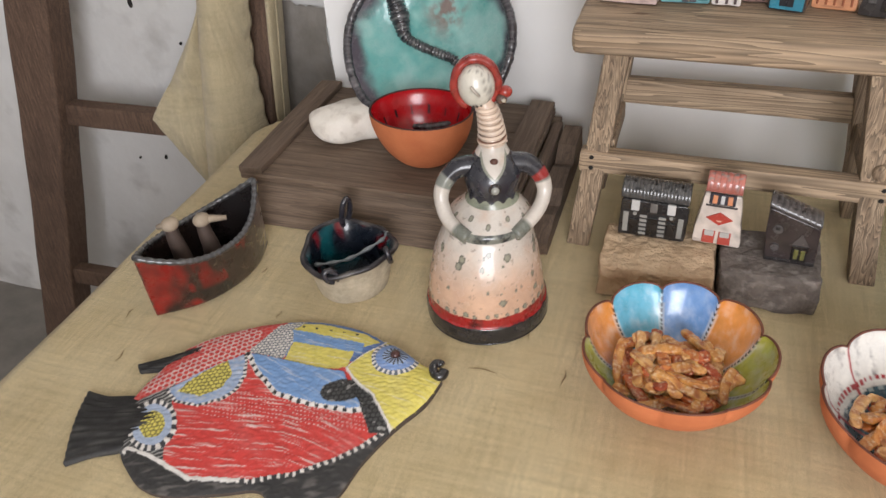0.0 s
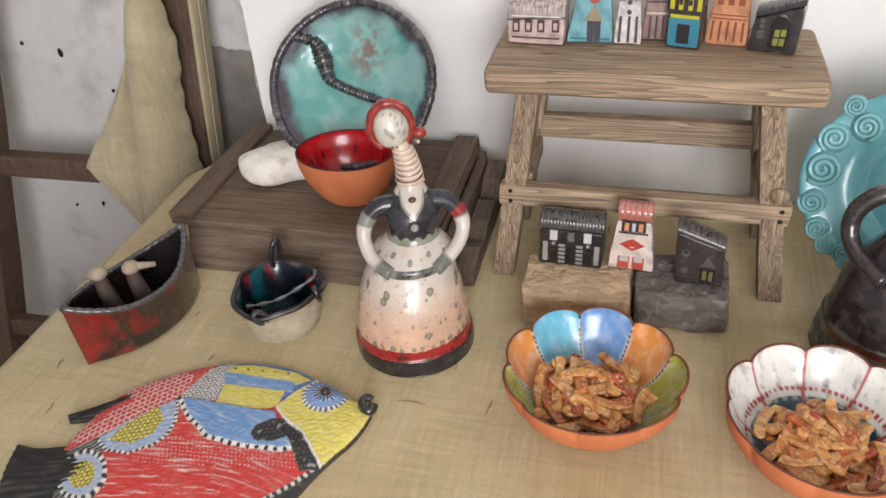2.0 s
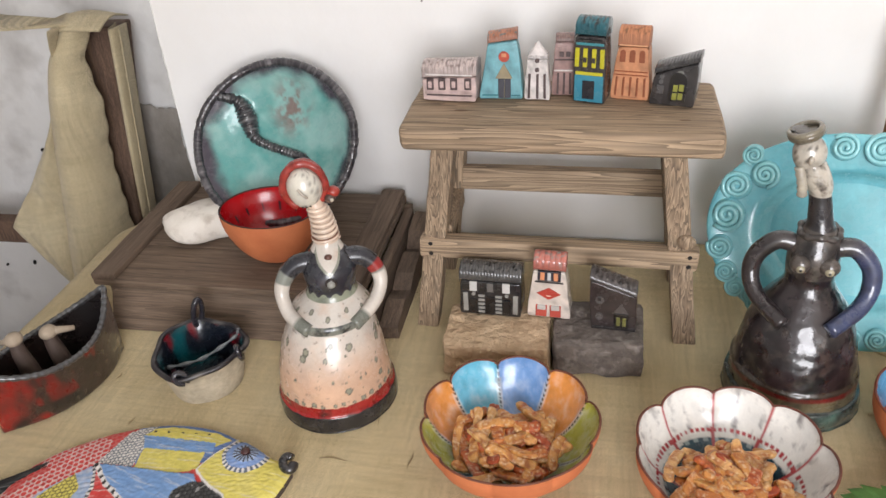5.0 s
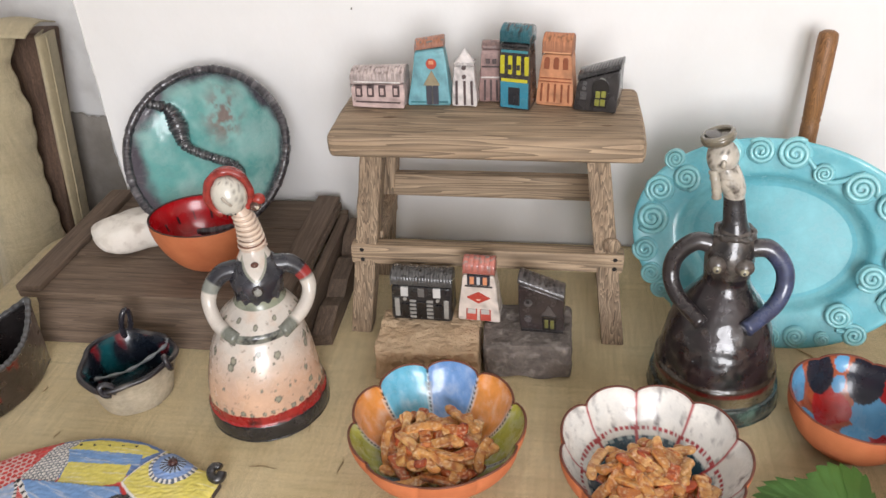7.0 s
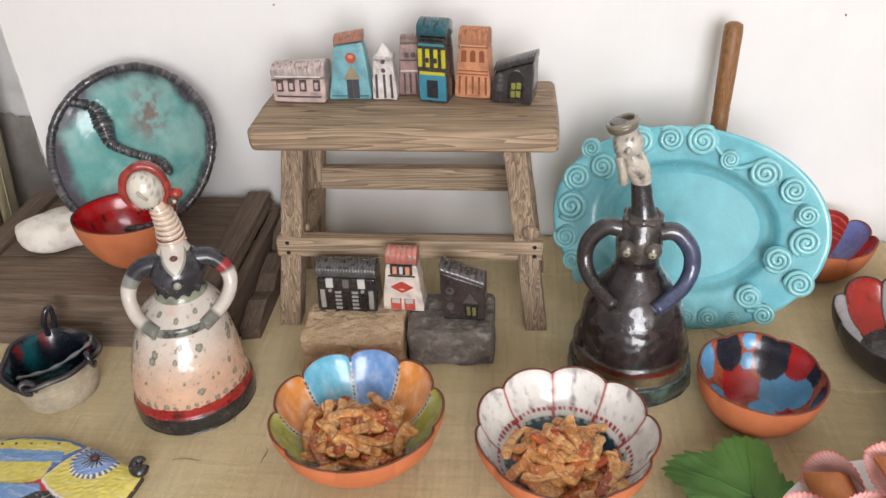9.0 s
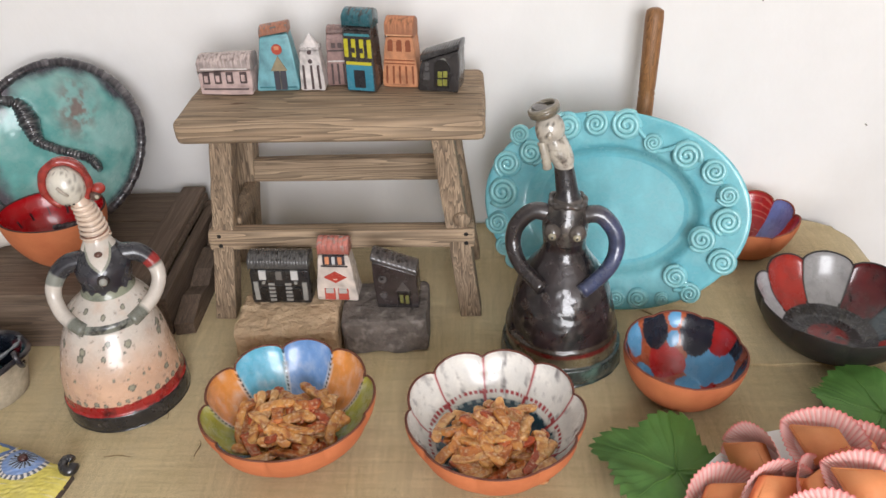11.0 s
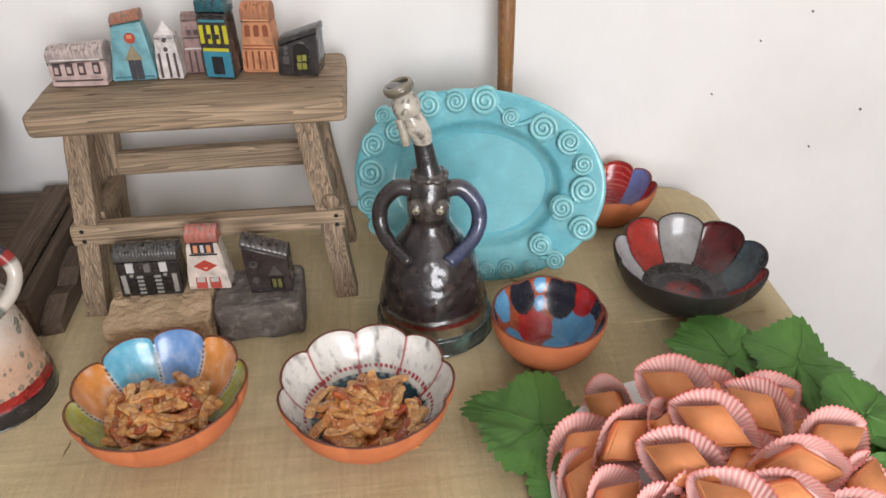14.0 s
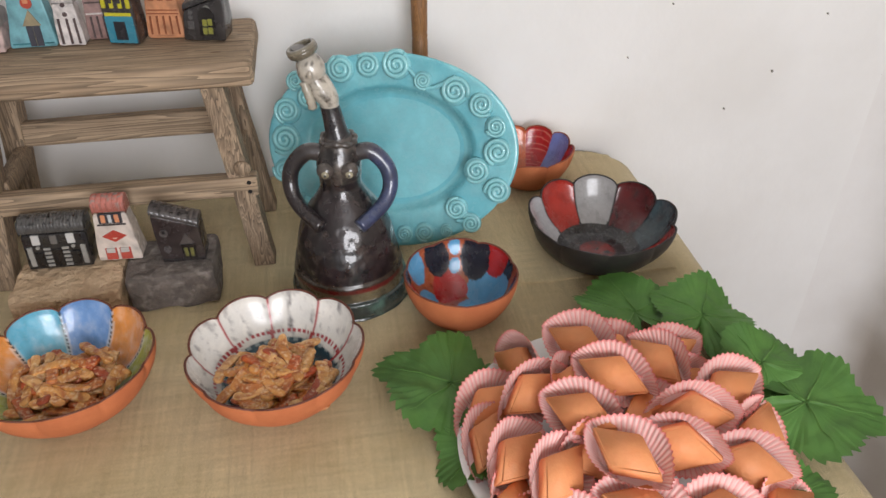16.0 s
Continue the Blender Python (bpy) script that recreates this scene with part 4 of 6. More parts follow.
# ---- ceramic fish ----
def fish():
    """A relief fish lying on the cloth: x runs from the tail to the mouth."""
    turn = 25.8
    thing = empty("ceramic_fish", pose(-0.5025, 0.4195, TOP, 0, 0, turn), "hand-painted relief ceramic fish in red, blue and yellow", "ceramic fish")
    ln, x0 = 0.3587, 0.042

    def edge(points):
        """height of an outline as a function of the place along the fish, from 0 to 1"""
        s = spline([(x, y, 0) for x, y in points], 14)
        tab = []
        for k in range(241):
            x = x0 + (ln - x0) * k / 240
            best = s[-1].y
            for a, b in zip(s, s[1:]):
                if a.x <= x <= b.x:
                    best = a.y + (b.y - a.y) * (x - a.x) / max(1e-6, b.x - a.x)
                    break
            tab.append(best)
        return tab
    hu = edge(((0.042, 0.026), (0.058, 0.052), (0.090, 0.0905), (0.132, 0.1075), (0.188, 0.1135), (0.238, 0.1050), (0.282, 0.0826), (0.314, 0.0500), (0.340, 0.0175), (0.3587, 0.004)))
    hd = edge(((0.042, -0.038), (0.050, -0.056), (0.069, -0.083), (0.099, -0.0985), (0.145, -0.1035), (0.176, -0.1060), (0.192, -0.1230), (0.222, -0.1300), (0.247, -0.1260), (0.272, -0.0930), (0.304, -0.0612), (0.338, -0.0345), (0.3587, -0.007)))
    WHITE, F_RED, F_BLUE, F_YEL, F_BLK = lin(226, 221, 214), lin(208, 66, 60), lin(120, 158, 206), lin(222, 208, 104), lin(52, 51, 50)
    GREY = lin(150, 149, 145)
    blen = ln - x0
    HEAD = ((0.312, 0.062), (0.300, 0.048), (0.279, 0.0355), (0.2625, 0.021), (0.2685, 0.0046), (0.287, -0.022), (0.3014, -0.0655), (0.40, -0.06), (0.40, 0.06))
    COLLAR = ((0.2635, 0.006), (0.2685, 0.0046), (0.287, -0.022), (0.3014, -0.0655), (0.2810, -0.0640), (0.2745, -0.030))
    SIDE_FIN = ((0.1601, 0.0648), (0.1988, 0.0461), (0.2400, 0.0245), (0.2610, 0.0160), (0.2640, 0.004), (0.2760, -0.030), (0.2830, -0.0365), (0.2644, -0.0366), (0.2262, -0.0215), (0.1919, -0.0005), (0.1704, 0.0354))
    FIN_EDGE = ((0.1601, 0.0648), (0.1704, 0.0354), (0.1919, -0.0005), (0.2262, -0.0215), (0.2644, -0.0366), (0.2850, -0.0365))
    STRIPE_LOW = ((0.1988, 0.0461), (0.2079, 0.0740), (0.2720, 0.0440), (0.2640, 0.0230), (0.2400, 0.0245))
    STRIPE_MID = ((0.2079, 0.0740), (0.2071, 0.0960), (0.2835, 0.0560), (0.2794, 0.0380), (0.2720, 0.0440))
    STRIPE_TOP = ((0.2071, 0.0960), (0.2200, 0.1040), (0.2400, 0.1000), (0.2850, 0.0740), (0.3010, 0.0560), (0.2835, 0.0500))
    PATCH = ((0.1597, 0.0661), (0.1930, 0.1080), (0.2260, 0.1100), (0.2130, 0.1000), (0.2071, 0.0960), (0.2079, 0.0740), (0.1970, 0.0480))
    MOON = ((0.078, 0.0265), (0.0902, 0.0075), (0.1132, -0.0025), (0.1370, 0.0010), (0.1519, 0.0110), (0.1600, 0.0300), (0.1610, 0.0492), (0.1597, 0.0655), (0.1200, 0.0500))
    MOON_YELLOW = ((0.092, 0.0225), (0.115, 0.0110), (0.135, 0.0180), (0.146, 0.0360), (0.1392, 0.0575), (0.118, 0.0475), (0.100, 0.0340))
    BACK = ((0.0400, 0.0200), (0.0752, 0.0285), (0.1597, 0.0661), (0.1930, 0.1080), (0.2000, 0.1300), (0.0400, 0.1300))
    BELLY = ((0.0500, -0.0400), (0.0606, -0.0470), (0.0714, -0.0540), (0.1126, -0.0868), (0.1700, -0.0990), (0.2108, -0.1010), (0.2518, -0.0910), (0.2788, -0.0773), (0.3014, -0.0612))

    def within(poly, x, y):
        hit = False
        for k in range(len(poly)):
            (xa, ya), (xb, yb) = poly[k - 1], poly[k]
            if (ya > y) != (yb > y) and x < xa + (xb - xa) * (y - ya) / (yb - ya):
                hit = not hit
        return hit

    def to_line(line, x, y):
        """distance to a line of points, and how far along it"""
        best, where, run = 9.0, 0.0, 0.0
        for (xa, ya), (xb, yb) in zip(line, line[1:]):
            dx, dy = xb - xa, yb - ya
            size = math.hypot(dx, dy)
            t = min(1, max(0, ((x - xa) * dx + (y - ya) * dy) / (size * size)))
            d = math.hypot(x - xa - dx * t, y - ya - dy * t)
            if d < best:
                best, where = d, run + t * size
            run += size
        return best, where

    seen = {}

    def pattern(x, y):
        key = (round(x, 5), round(y, 5))
        if key not in seen:
            seen[key] = mark(x, y)
        return seen[key]

    def scales(x, y, size, fill, line):
        """small overlapping scales with dark joints"""
        row = math.floor(y / size)
        fx = (x / size + 0.5 * (row % 2)) % 1 - 0.5
        fy = (y / size) % 1 - 0.5
        return line if fx * fx + fy * fy > 0.17 else fill

    def brushed(col, x, y, slope, amount=0.55):
        """worn brush strokes that let the white body show"""
        q = x * math.sin(slope) + y * math.cos(slope)
        p = x * math.cos(slope) - y * math.sin(slope)
        k = noise.noise(Vector((p * 26, q * 420, 0))) + 0.5 * noise.noise(Vector((p * 60, q * 900, 4)))
        return blend(col, WHITE, amount * ease(0.15, 0.75, k) + 0.10 * max(0, noise.noise(Vector((x * 40, y * 40, 8)))))

    def mark(x, y):
        x += 0.0010 * noise.noise(Vector((x * 120, y * 120, 1)))
        y += 0.0010 * noise.noise(Vector((x * 120, y * 120, 7)))
        ex, ey = 0.3150, 0.0262
        re = math.hypot(x - ex, y - ey)
        ang = math.atan2(y - ey, x - ex)
        if re < 0.0255:
            if re < 0.0050:
                return lin(74, 44, 42)
            if re < 0.0135:
                return F_BLK if (ang * 17 / (2 * math.pi)) % 1 < 0.55 * (1.25 - re / 0.0135) + 0.16 else blend(F_BLUE, WHITE, 0.3)
            if re < 0.0205:
                return blend(lin(92, 138, 202), WHITE, 0.15 + 0.3 * max(0, noise.noise(Vector((x * 300, y * 300, 0)))))
            return lin(96, 104, 118) if (ang * 26 / (2 * math.pi)) % 1 < 0.5 else WHITE
        if within(HEAD, x, y):
            if to_line(HEAD[:7], x, y)[0] < 0.0022:
                return WHITE
            return brushed(F_YEL, x, y, 0.5, 0.6)
        if within(COLLAR, x, y) or ((x - 0.2586) / 0.0225) ** 2 + ((y + 0.0094) / 0.0150) ** 2 < 1:
            return scales(x, y, 0.0052, lin(72, 72, 70), lin(34, 33, 33)) if noise.noise(Vector((x * 160, y * 160, 0))) < 0.35 else GREY
        d, run = to_line(FIN_EDGE, x, y)
        if d < 0.0026:
            return F_BLK if (run / 0.0098) % 1 < 0.42 and d < 0.0021 else WHITE
        if within(SIDE_FIN, x, y):
            return brushed(F_BLUE, x, y, 0.75, 0.5)
        if within(STRIPE_LOW, x, y):
            return brushed(F_YEL, x, y, 0.45, 0.5)
        if within(STRIPE_MID, x, y):
            return brushed(F_BLUE, x, y, 0.5, 0.6)
        if within(STRIPE_TOP, x, y):
            return F_BLK if abs(y - 0.098 + (x - 0.22) * 0.42) < 0.0016 and (x / 0.0145) % 1 < 0.2 else brushed(F_YEL, x, y, 0.5, 0.5)
        if within(PATCH, x, y):
            return scales(x, y, 0.0042, WHITE, lin(112, 118, 126))
        if x > 0.20 and y > 0.03:
            return brushed(lin(98, 126, 180), x, y, 0.5, 0.3)
        if within(MOON, x, y):
            d, run = to_line(MOON[:8], x, y)
            if d < 0.0036:
                return lin(70, 72, 76) if (run / 0.0062) % 1 < 0.5 else WHITE
            if within(MOON_YELLOW, x, y):
                return scales(x, y, 0.0050, F_YEL, lin(132, 122, 62))
            return blend(F_BLUE, WHITE, 0.35 + 0.3 * noise.noise(Vector((x * 200, y * 200, 0))))
        mx, my = (x - 0.0715) / 0.0245, (y + 0.0155) / 0.0330
        rr = math.hypot(mx + 0.25 * my, my)
        if rr < 1.0:
            if rr < 0.52:
                return scales(x, y, 0.0048, F_YEL, lin(132, 122, 62))
            if rr < 0.80:
                return blend(F_BLUE, WHITE, 0.4)
            return lin(60, 62, 66) if (math.atan2(my, mx) * 18 / (2 * math.pi)) % 1 < 0.5 else WHITE
        if within(BACK, x, y):
            k = noise.noise(Vector((x * 30, y * 30, 3)))
            return scales(x + 0.4 * y, y - 0.4 * x, 0.0068, F_RED, blend(WHITE, F_RED, 0.30 if k < 0.15 else 0.85))
        d, run = to_line(BELLY, x, y)
        below = False
        for (xa, ya), (xb, yb) in zip(BELLY, BELLY[1:]):
            if xa <= x <= xb and y < ya + (yb - ya) * (x - xa) / (xb - xa):
                below = True
        if below or (x < 0.062 and y < -0.045):
            return blend(F_BLK, lin(98, 94, 90), ease(0.0, 0.6, noise.noise(Vector((x * 60, y * 260, 2)))))
        if d < 0.0042:
            return lin(62, 62, 62) if (run / 0.0075) % 1 < 0.55 and x > 0.16 else WHITE
        if x < 0.088:
            return F_BLK if math.sin((y * 0.9 - x * 0.3) * 1500 + 2 * noise.noise(Vector((x * 60, y * 60, 0)))) > -0.25 else GREY
        if abs(y + 0.022 + 0.30 * (x - 0.2)) < 0.018 and (x * 250) % 1 < 0.5 and abs((y + 0.4 * x) * 210 % 1 - 0.5) < 0.10 and x > 0.12:
            return blend(F_RED, WHITE, 0.7)
        return brushed(F_RED, x, y, 0.25 + 1.6 * max(0, x - 0.2), 0.75)

    def place(t, w):
        k = t * 240
        i = min(239, int(k))
        f = k - i
        lo, hi = hd[i] + (hd[i + 1] - hd[i]) * f, hu[i] + (hu[i + 1] - hu[i]) * f
        return x0 + t * blen, lo + (hi - lo) * w

    def body(t, w):
        x, y = place(t, w)
        e = (1 - abs(2 * w - 1) ** 2.6) * (1 - abs(2 * t - 1) ** 6)
        relief = 0.0012 * (sum(pattern(x, y)) / 3 - 0.3) + 0.0007 * noise.noise(Vector((x * 190, y * 300, 0)))
        eye = 0.0042 * max(0, 1 - (math.hypot(x - 0.3150, y - 0.0262) / 0.025) ** 2)
        fin = 0.0022 * ease(-0.004, 0.006, to_line(FIN_EDGE, x, y)[0]) * within(SIDE_FIN, x, y) + 0.0022 * within(HEAD, x, y)
        return (x, y, 0.005 + 0.009 * max(0, e) ** 0.6 + relief + eye + fin)

    s = Shape().grid(body, 330, 190, False, lambda u, w: pattern(*place(u, w)))
    for side in (0, 1):
        s.grid(lambda u, w, sd=side: ((*body(u, sd)[:2], body(u, sd)[2] * (1 - w))), 300, 2, False, lin(74, 64, 60))
    s.link("body", MATT_PAINT, thing)

    def fin(name, outline, thick, paint):
        """A flat lobe swept between two edge curves."""
        a, b = spline(outline[0], 10), spline(outline[1], 10)
        m = len(a) - 1

        def at(u, w):
            p = a[round(u * m)].lerp(b[round(u * m)], w)
            return (p.x, p.y, thick * (0.45 + 0.55 * math.sin(math.pi * min(1, max(0, w)))) + 0.0012 * math.sin(w * 60 + u * 5))
        q = Shape().grid(at, m, 26, False, paint)
        for sd in (0, 1):
            q.grid(lambda u, w, sd=sd: (*at(u, sd)[:2], at(u, sd)[2] * (1 - w)), m, 1, False, F_BLK)
            q.grid(lambda u, w, sd=sd: (*at(sd, u)[:2], at(sd, u)[2] * (1 - w)), 26, 1, False, F_BLK)
        return q.link(name, MATT_PAINT, thing)

    def dark(u, w):
        return blend(lin(38, 37, 36), lin(92, 90, 86), max(0, noise.noise(Vector((u * 4, w * 40, 0)))))
    fin("tail", ([(0.078, 0.020, 0), (0.047, 0.031, 0), (0.018, 0.0375, 0), (-0.005, 0.050, 0)], [(0.072, -0.030, 0), (0.042, -0.036, 0), (0.016, -0.037, 0), (-0.009, -0.043, 0)]), 0.012, dark)
    fin("back_fin", ([(0.105, 0.070, 0), (0.076, 0.066, 0), (0.043, 0.068, 0)], [(0.110, 0.097, 0), (0.080, 0.086, 0), (0.042, 0.076, 0)]), 0.010, dark)
    q = Shape()
    q.tube([(ln - 0.002 + 0.0055 * math.cos(k), 0.001 + 0.0075 * math.sin(k), 0.014 + 0.002 * math.sin(k)) for k in [0.6 + i * 0.30 for i in range(19)]], lambda t: 0.0042 + 0.0014 * t, 10, lin(38, 36, 38))
    q.link("mouth", RAKU, thing, "glossy black rolled ring of the mouth")
    q = Shape().blob((0.3150, 0.0262, 0.0200), (0.0050, 0.0050, 0.0030), 18, lin(70, 40, 38))
    q.link("eye", GLAZE, thing, "glossy dark pupil")


fish()


# ---- boat and pot ----
def boat():
    a, b = Vector((-0.546, 0.596)), Vector((-0.484, 0.762))
    mid, d = (a + b) / 2, b - a
    thing = empty("ceramic_boat", pose(mid.x + 0.014, mid.y - 0.014, TOP, 0, 0, math.degrees(math.atan2(d.y, d.x))), "dark glazed ceramic boat with red patches, holding two small birds", "ceramic boat")
    half = d.length / 2

    def hull(t, w, inset):
        """t -1..1 along, w -1 (right rim) .. 0 (keel) .. 1 (left rim)"""
        width = (0.046 - inset) * (1 - abs(t) ** 2.3)
        rise = 0.064 + 0.022 * abs(t) ** 2.2 + (0.010 * t ** 3 if t > 0 else 0)
        k = abs(w)
        x = (half - inset * 0.8) * t * (0.95 + 0.05 * k)
        y = math.copysign(width * (0.72 + 0.28 * k) * min(1, k * 3.2), w)
        z = inset + (rise - inset) * ease(0.2, 1, k) * (0.55 + 0.45 * k)
        return Vector((x, y, z))

    def paint(u, w):
        t = 2 * u - 1
        n = mottle(t * 0.1, w * 0.1, 2, 30)
        col = blend(lin(62, 46, 40), lin(34, 30, 29), max(0, n * 1.4 + 0.3))
        red = ease(-0.45, -0.85, t + 0.5 * n) if w < 0.5 else 0
        red = max(red, 0.7 * ease(0.1, 0.4, n) * (abs(w - 0.12) < 0.10))
        return blend(col, lin(138, 28, 26), red)
    s = Shape().grid(lambda u, w: hull(2 * u - 1, 2 * w - 1, 0.0), 70, 44, False, paint)
    s.link("hull", RAKU, thing)
    s = Shape().grid(lambda u, w: hull(2 * u - 1, 2 * w - 1, 0.0055), 70, 44, False, lambda u, w: blend(lin(52, 38, 34), lin(30, 26, 26), u))
    s.link("inside", RAKU, thing)
    for side in (-1, 1):
        s = Shape().tube([(hull(t, side, 0) + hull(t, side, 0.0055)) / 2 for t in [i / 30 - 1 for i in range(61)]], lambda t: 0.0036 + 0.0007 * math.sin(t * 130), 8,
                         lambda t, q: blend(lin(96, 98, 100), lin(58, 52, 50), 0.5 + 0.5 * math.sin(t * 170)))
        s.link("rim", RAKU, thing, "grey notched rim")
    for x, y, h, turn, ln in ((-0.030, 0.010, 0.094, 2.2, 0.010), (0.004, 0.000, 0.084, -0.6, 0.022)):
        bird = Shape()
        pale, dk = lin(168, 152, 132), lin(92, 78, 68)
        bird.tube(spline([(x, y, 0.010), (x + 0.003, y, h * 0.45), (x, y, h * 0.8), (x, y, h)], 6), lambda t: 0.0135 * (1 - 0.55 * t), 14, lambda t, q: blend(dk, lin(74, 60, 54), t))
        bird.blob((x, y, h), (0.0105, 0.0095, 0.0085), 18, pale)
        dx, dy = math.cos(turn), math.sin(turn)
        bird.tube([(x, y, h), (x + dx * ln * 0.5, y + dy * ln * 0.5, h - 0.001), (x + dx * (ln + 0.006), y + dy * (ln + 0.006), h - 0.004)], lambda t: 0.0065 * (1 - 0.55 * t), 10, pale)
        bird.link("bird", MATT_PAINT, thing, "small rough clay bird with a pale beak")


boat()


def pot():
    thing = empty("ceramic_pot", pose(-0.331, 0.699, TOP), "small pale pot, glossy dark teal inside, with curled handles", "pot")

    def rim(a):
        return 1 + 0.05 * math.sin(3 * a + 1) + 0.025 * math.sin(7 * a)
    at = profile([(0.0, 0.0), (0.036, 0.0), (0.0415, 0.004), (0.046, 0.026), (0.051, 0.044), (0.055, 0.053)])
    s = Shape().grid(lambda u, w: (at(w)[0] * rim(2 * math.pi * u) ** w * math.cos(2 * math.pi * u), at(w)[0] * rim(2 * math.pi * u) ** w * math.sin(2 * math.pi * u),
                                   at(w)[1] * (1 + 0.06 * math.sin(2 * math.pi * u * 2 + 2) * w)), 96, 30, True,
                     lambda u, w: blend(lin(198, 186, 164), lin(140, 128, 110), max(0, noise.noise(Vector((u * 9, w * 4, 0))))))
    s.link("outside", GLAZE_WORN, thing)
    s = Shape().grid(lambda u, w: ((at(w)[0] - 0.005 * ease(0.1, 0.5, w)) * rim(2 * math.pi * u) ** w * math.cos(2 * math.pi * u), (at(w)[0] - 0.005 * ease(0.1, 0.5, w)) * rim(2 * math.pi * u) ** w * math.sin(2 * math.pi * u),
                                   0.004 + at(w)[1] * (1 + 0.06 * math.sin(2 * math.pi * u * 2 + 2) * w) * 0.93), 96, 30, True,
                     lambda u, w: blend(blend(lin(20, 26, 36), lin(16, 78, 84), ease(0.1, 0.5, noise.noise(Vector((math.cos(u * 6.28) * w * 2.2, math.sin(u * 6.28) * w * 2.2, 7))))),
                                        lin(120, 20, 30), ease(0.25, 0.5, noise.noise(Vector((math.cos(u * 6.28) * w * 2.5, math.sin(u * 6.28) * w * 2.5, 1))))))
    s.link("glazed_inside", GLAZE, thing)
    pts = [Vector(((at(1)[0] - 0.0025) * rim(2 * math.pi * i / 80) * math.cos(2 * math.pi * i / 80), (at(1)[0] - 0.0025) * rim(2 * math.pi * i / 80) * math.sin(2 * math.pi * i / 80),
                   at(1)[1] * (1 + 0.06 * math.sin(2 * math.pi * i / 80 * 2 + 2)) * 0.985)) for i in range(80)]
    Shape().tube(pts, 0.0032, 8, lambda t, a: blend(lin(38, 34, 38), lin(130, 124, 118), max(0, noise.noise(Vector((t * 14, 0, 0))))), closed=True).link("rim", GLAZE_WORN, thing)
    for a, h, tall in ((2.0, 0.052, 0.030), (4.75, 0.050, 0.006), (-0.1, 0.050, 0.012)):
        c = Vector((0.053 * math.cos(a), 0.053 * math.sin(a), h))
        loop = [c + Vector((0.004 * math.cos(a) * math.sin(k), 0.004 * math.sin(a) * math.sin(k), (tall + 0.008) * 0.5 * (1 - math.cos(k)) - 0.006)) + Vector((0.006 * math.cos(k + 1) * -math.sin(a), 0.006 * math.cos(k + 1) * math.cos(a), 0)) for k in [i * 0.42 for i in range(15)]]
        Shape().tube(loop, 0.0036, 8, lin(44, 42, 48)).link("handle", GLAZE, thing, "small curled dark glazed handle")
    Shape().tube(spline([(-0.036, -0.020, 0.034), (-0.005, 0.004, 0.030), (0.030, 0.030, 0.046), (0.034, 0.036, 0.055)], 8), lambda t: 0.0022 + 0.0010 * math.sin(t * 40), 7, lin(128, 132, 134)).link("string", GLAZE_WORN, thing, "pale frayed string across the pot")


pot()

# ---- wooden box ----
box = empty("wooden_box", pose(-0.34, 0.92, TOP), "old brown wooden box with a battened plank lid", "box")
OX, OY = -0.34, 0.92


def plank(name, x0, x1, y0, y1, z0, z1, material, parent, ox, oy, bevel=0.002, rough=0.0012, seed=0.0, oz=TOP):
    return part(name, block(x1 - x0, y1 - y0, z1 - z0, bevel, ((x0 + x1) / 2 - ox, (y0 + y1) / 2 - oy, (z0 + z1) / 2 - oz), None, 2, rough, seed), material, parent)


def raked(name, x0, x1, yb, yt, z0, z1, thick, material, parent, rz=0.0):
    """A board whose foot stands further out than its top."""
    bm = block(x1 - x0, thick, z1 - z0, 0.002, (0, 0, 0), None, 2, 0.0012, x0 * 9)
    for v in bm.verts:
        f = v.co.z / (z1 - z0) + 0.5
        v.co += Vector(((x0 + x1) / 2 - OX, yb + (yt - yb) * f - OY, (z0 + z1) / 2 - TOP))
    return part(name, bm, material, parent)


raked("front_board", -0.506, -0.150, 0.786, 0.812, TOP, 0.806, 0.014, BOX_WOOD_X, box)
raked("back_board", -0.506, -0.150, 1.045, 1.045, TOP, 0.806, 0.014, BOX_WOOD_X, box)
for x in (-0.500, -0.152):
    plank("side_board", x - 0.007, x + 0.007, 0.802, 1.036, TOP, 0.806, BOX_WOOD_Y, box, OX, OY)
for k, (y0, y1) in enumerate(((0.798, 0.884), (0.8855, 0.972), (0.9735, 1.056))):
    plank("lid_plank", -0.527, -0.160, y0, y1, 0.8065, 0.817, BOX_WOOD_X, box, OX, OY, 0.002, 0.001, k)
for x0 in (-0.527, -0.196):
    plank("batten", x0, x0 + 0.034, 0.797, 1.057, 0.8172, 0.8262, BOX_WOOD_Y, box, OX, OY, 0.002, 0.0012, x0 * 7)
# carved bracket at the side
bm = bmesh.new()
outline = [(0.80, 0.0), (0.80, 0.018), (0.845, 0.030), (0.875, 0.022), (0.90, 0.034), (0.945, 0.038), (0.965, 0.030), (0.985, 0.050), (1.03, 0.055), (1.045, 0.0)]
va = [bm.verts.new((-0.142 - OX, y - OY, z)) for y, z in outline]
vb = [bm.verts.new((-0.118 - OX, y - OY + 0.004, z * 0.96)) for y, z in outline]
bm.faces.new(va)
bm.faces.new(vb[::-1])
for k in range(len(va)):
    bm.faces.new((va[k], vb[k], vb[(k + 1) % len(va)], va[(k + 1) % len(va)]))
part("carved_bracket", bm, BOX_WOOD_Y, box, "dark scalloped wooden bracket")

s = Shape().blob((0, 0, 0), (0.078, 0.034, 0.0245), 40, power=0.72, wobble=0.10)
tagged(s.link("white_stone", PEBBLE, m=pose(-0.398, 0.932, 0.8395, 0, 4, 40)), "smooth white chalky stone lying on the wooden box", "stone")


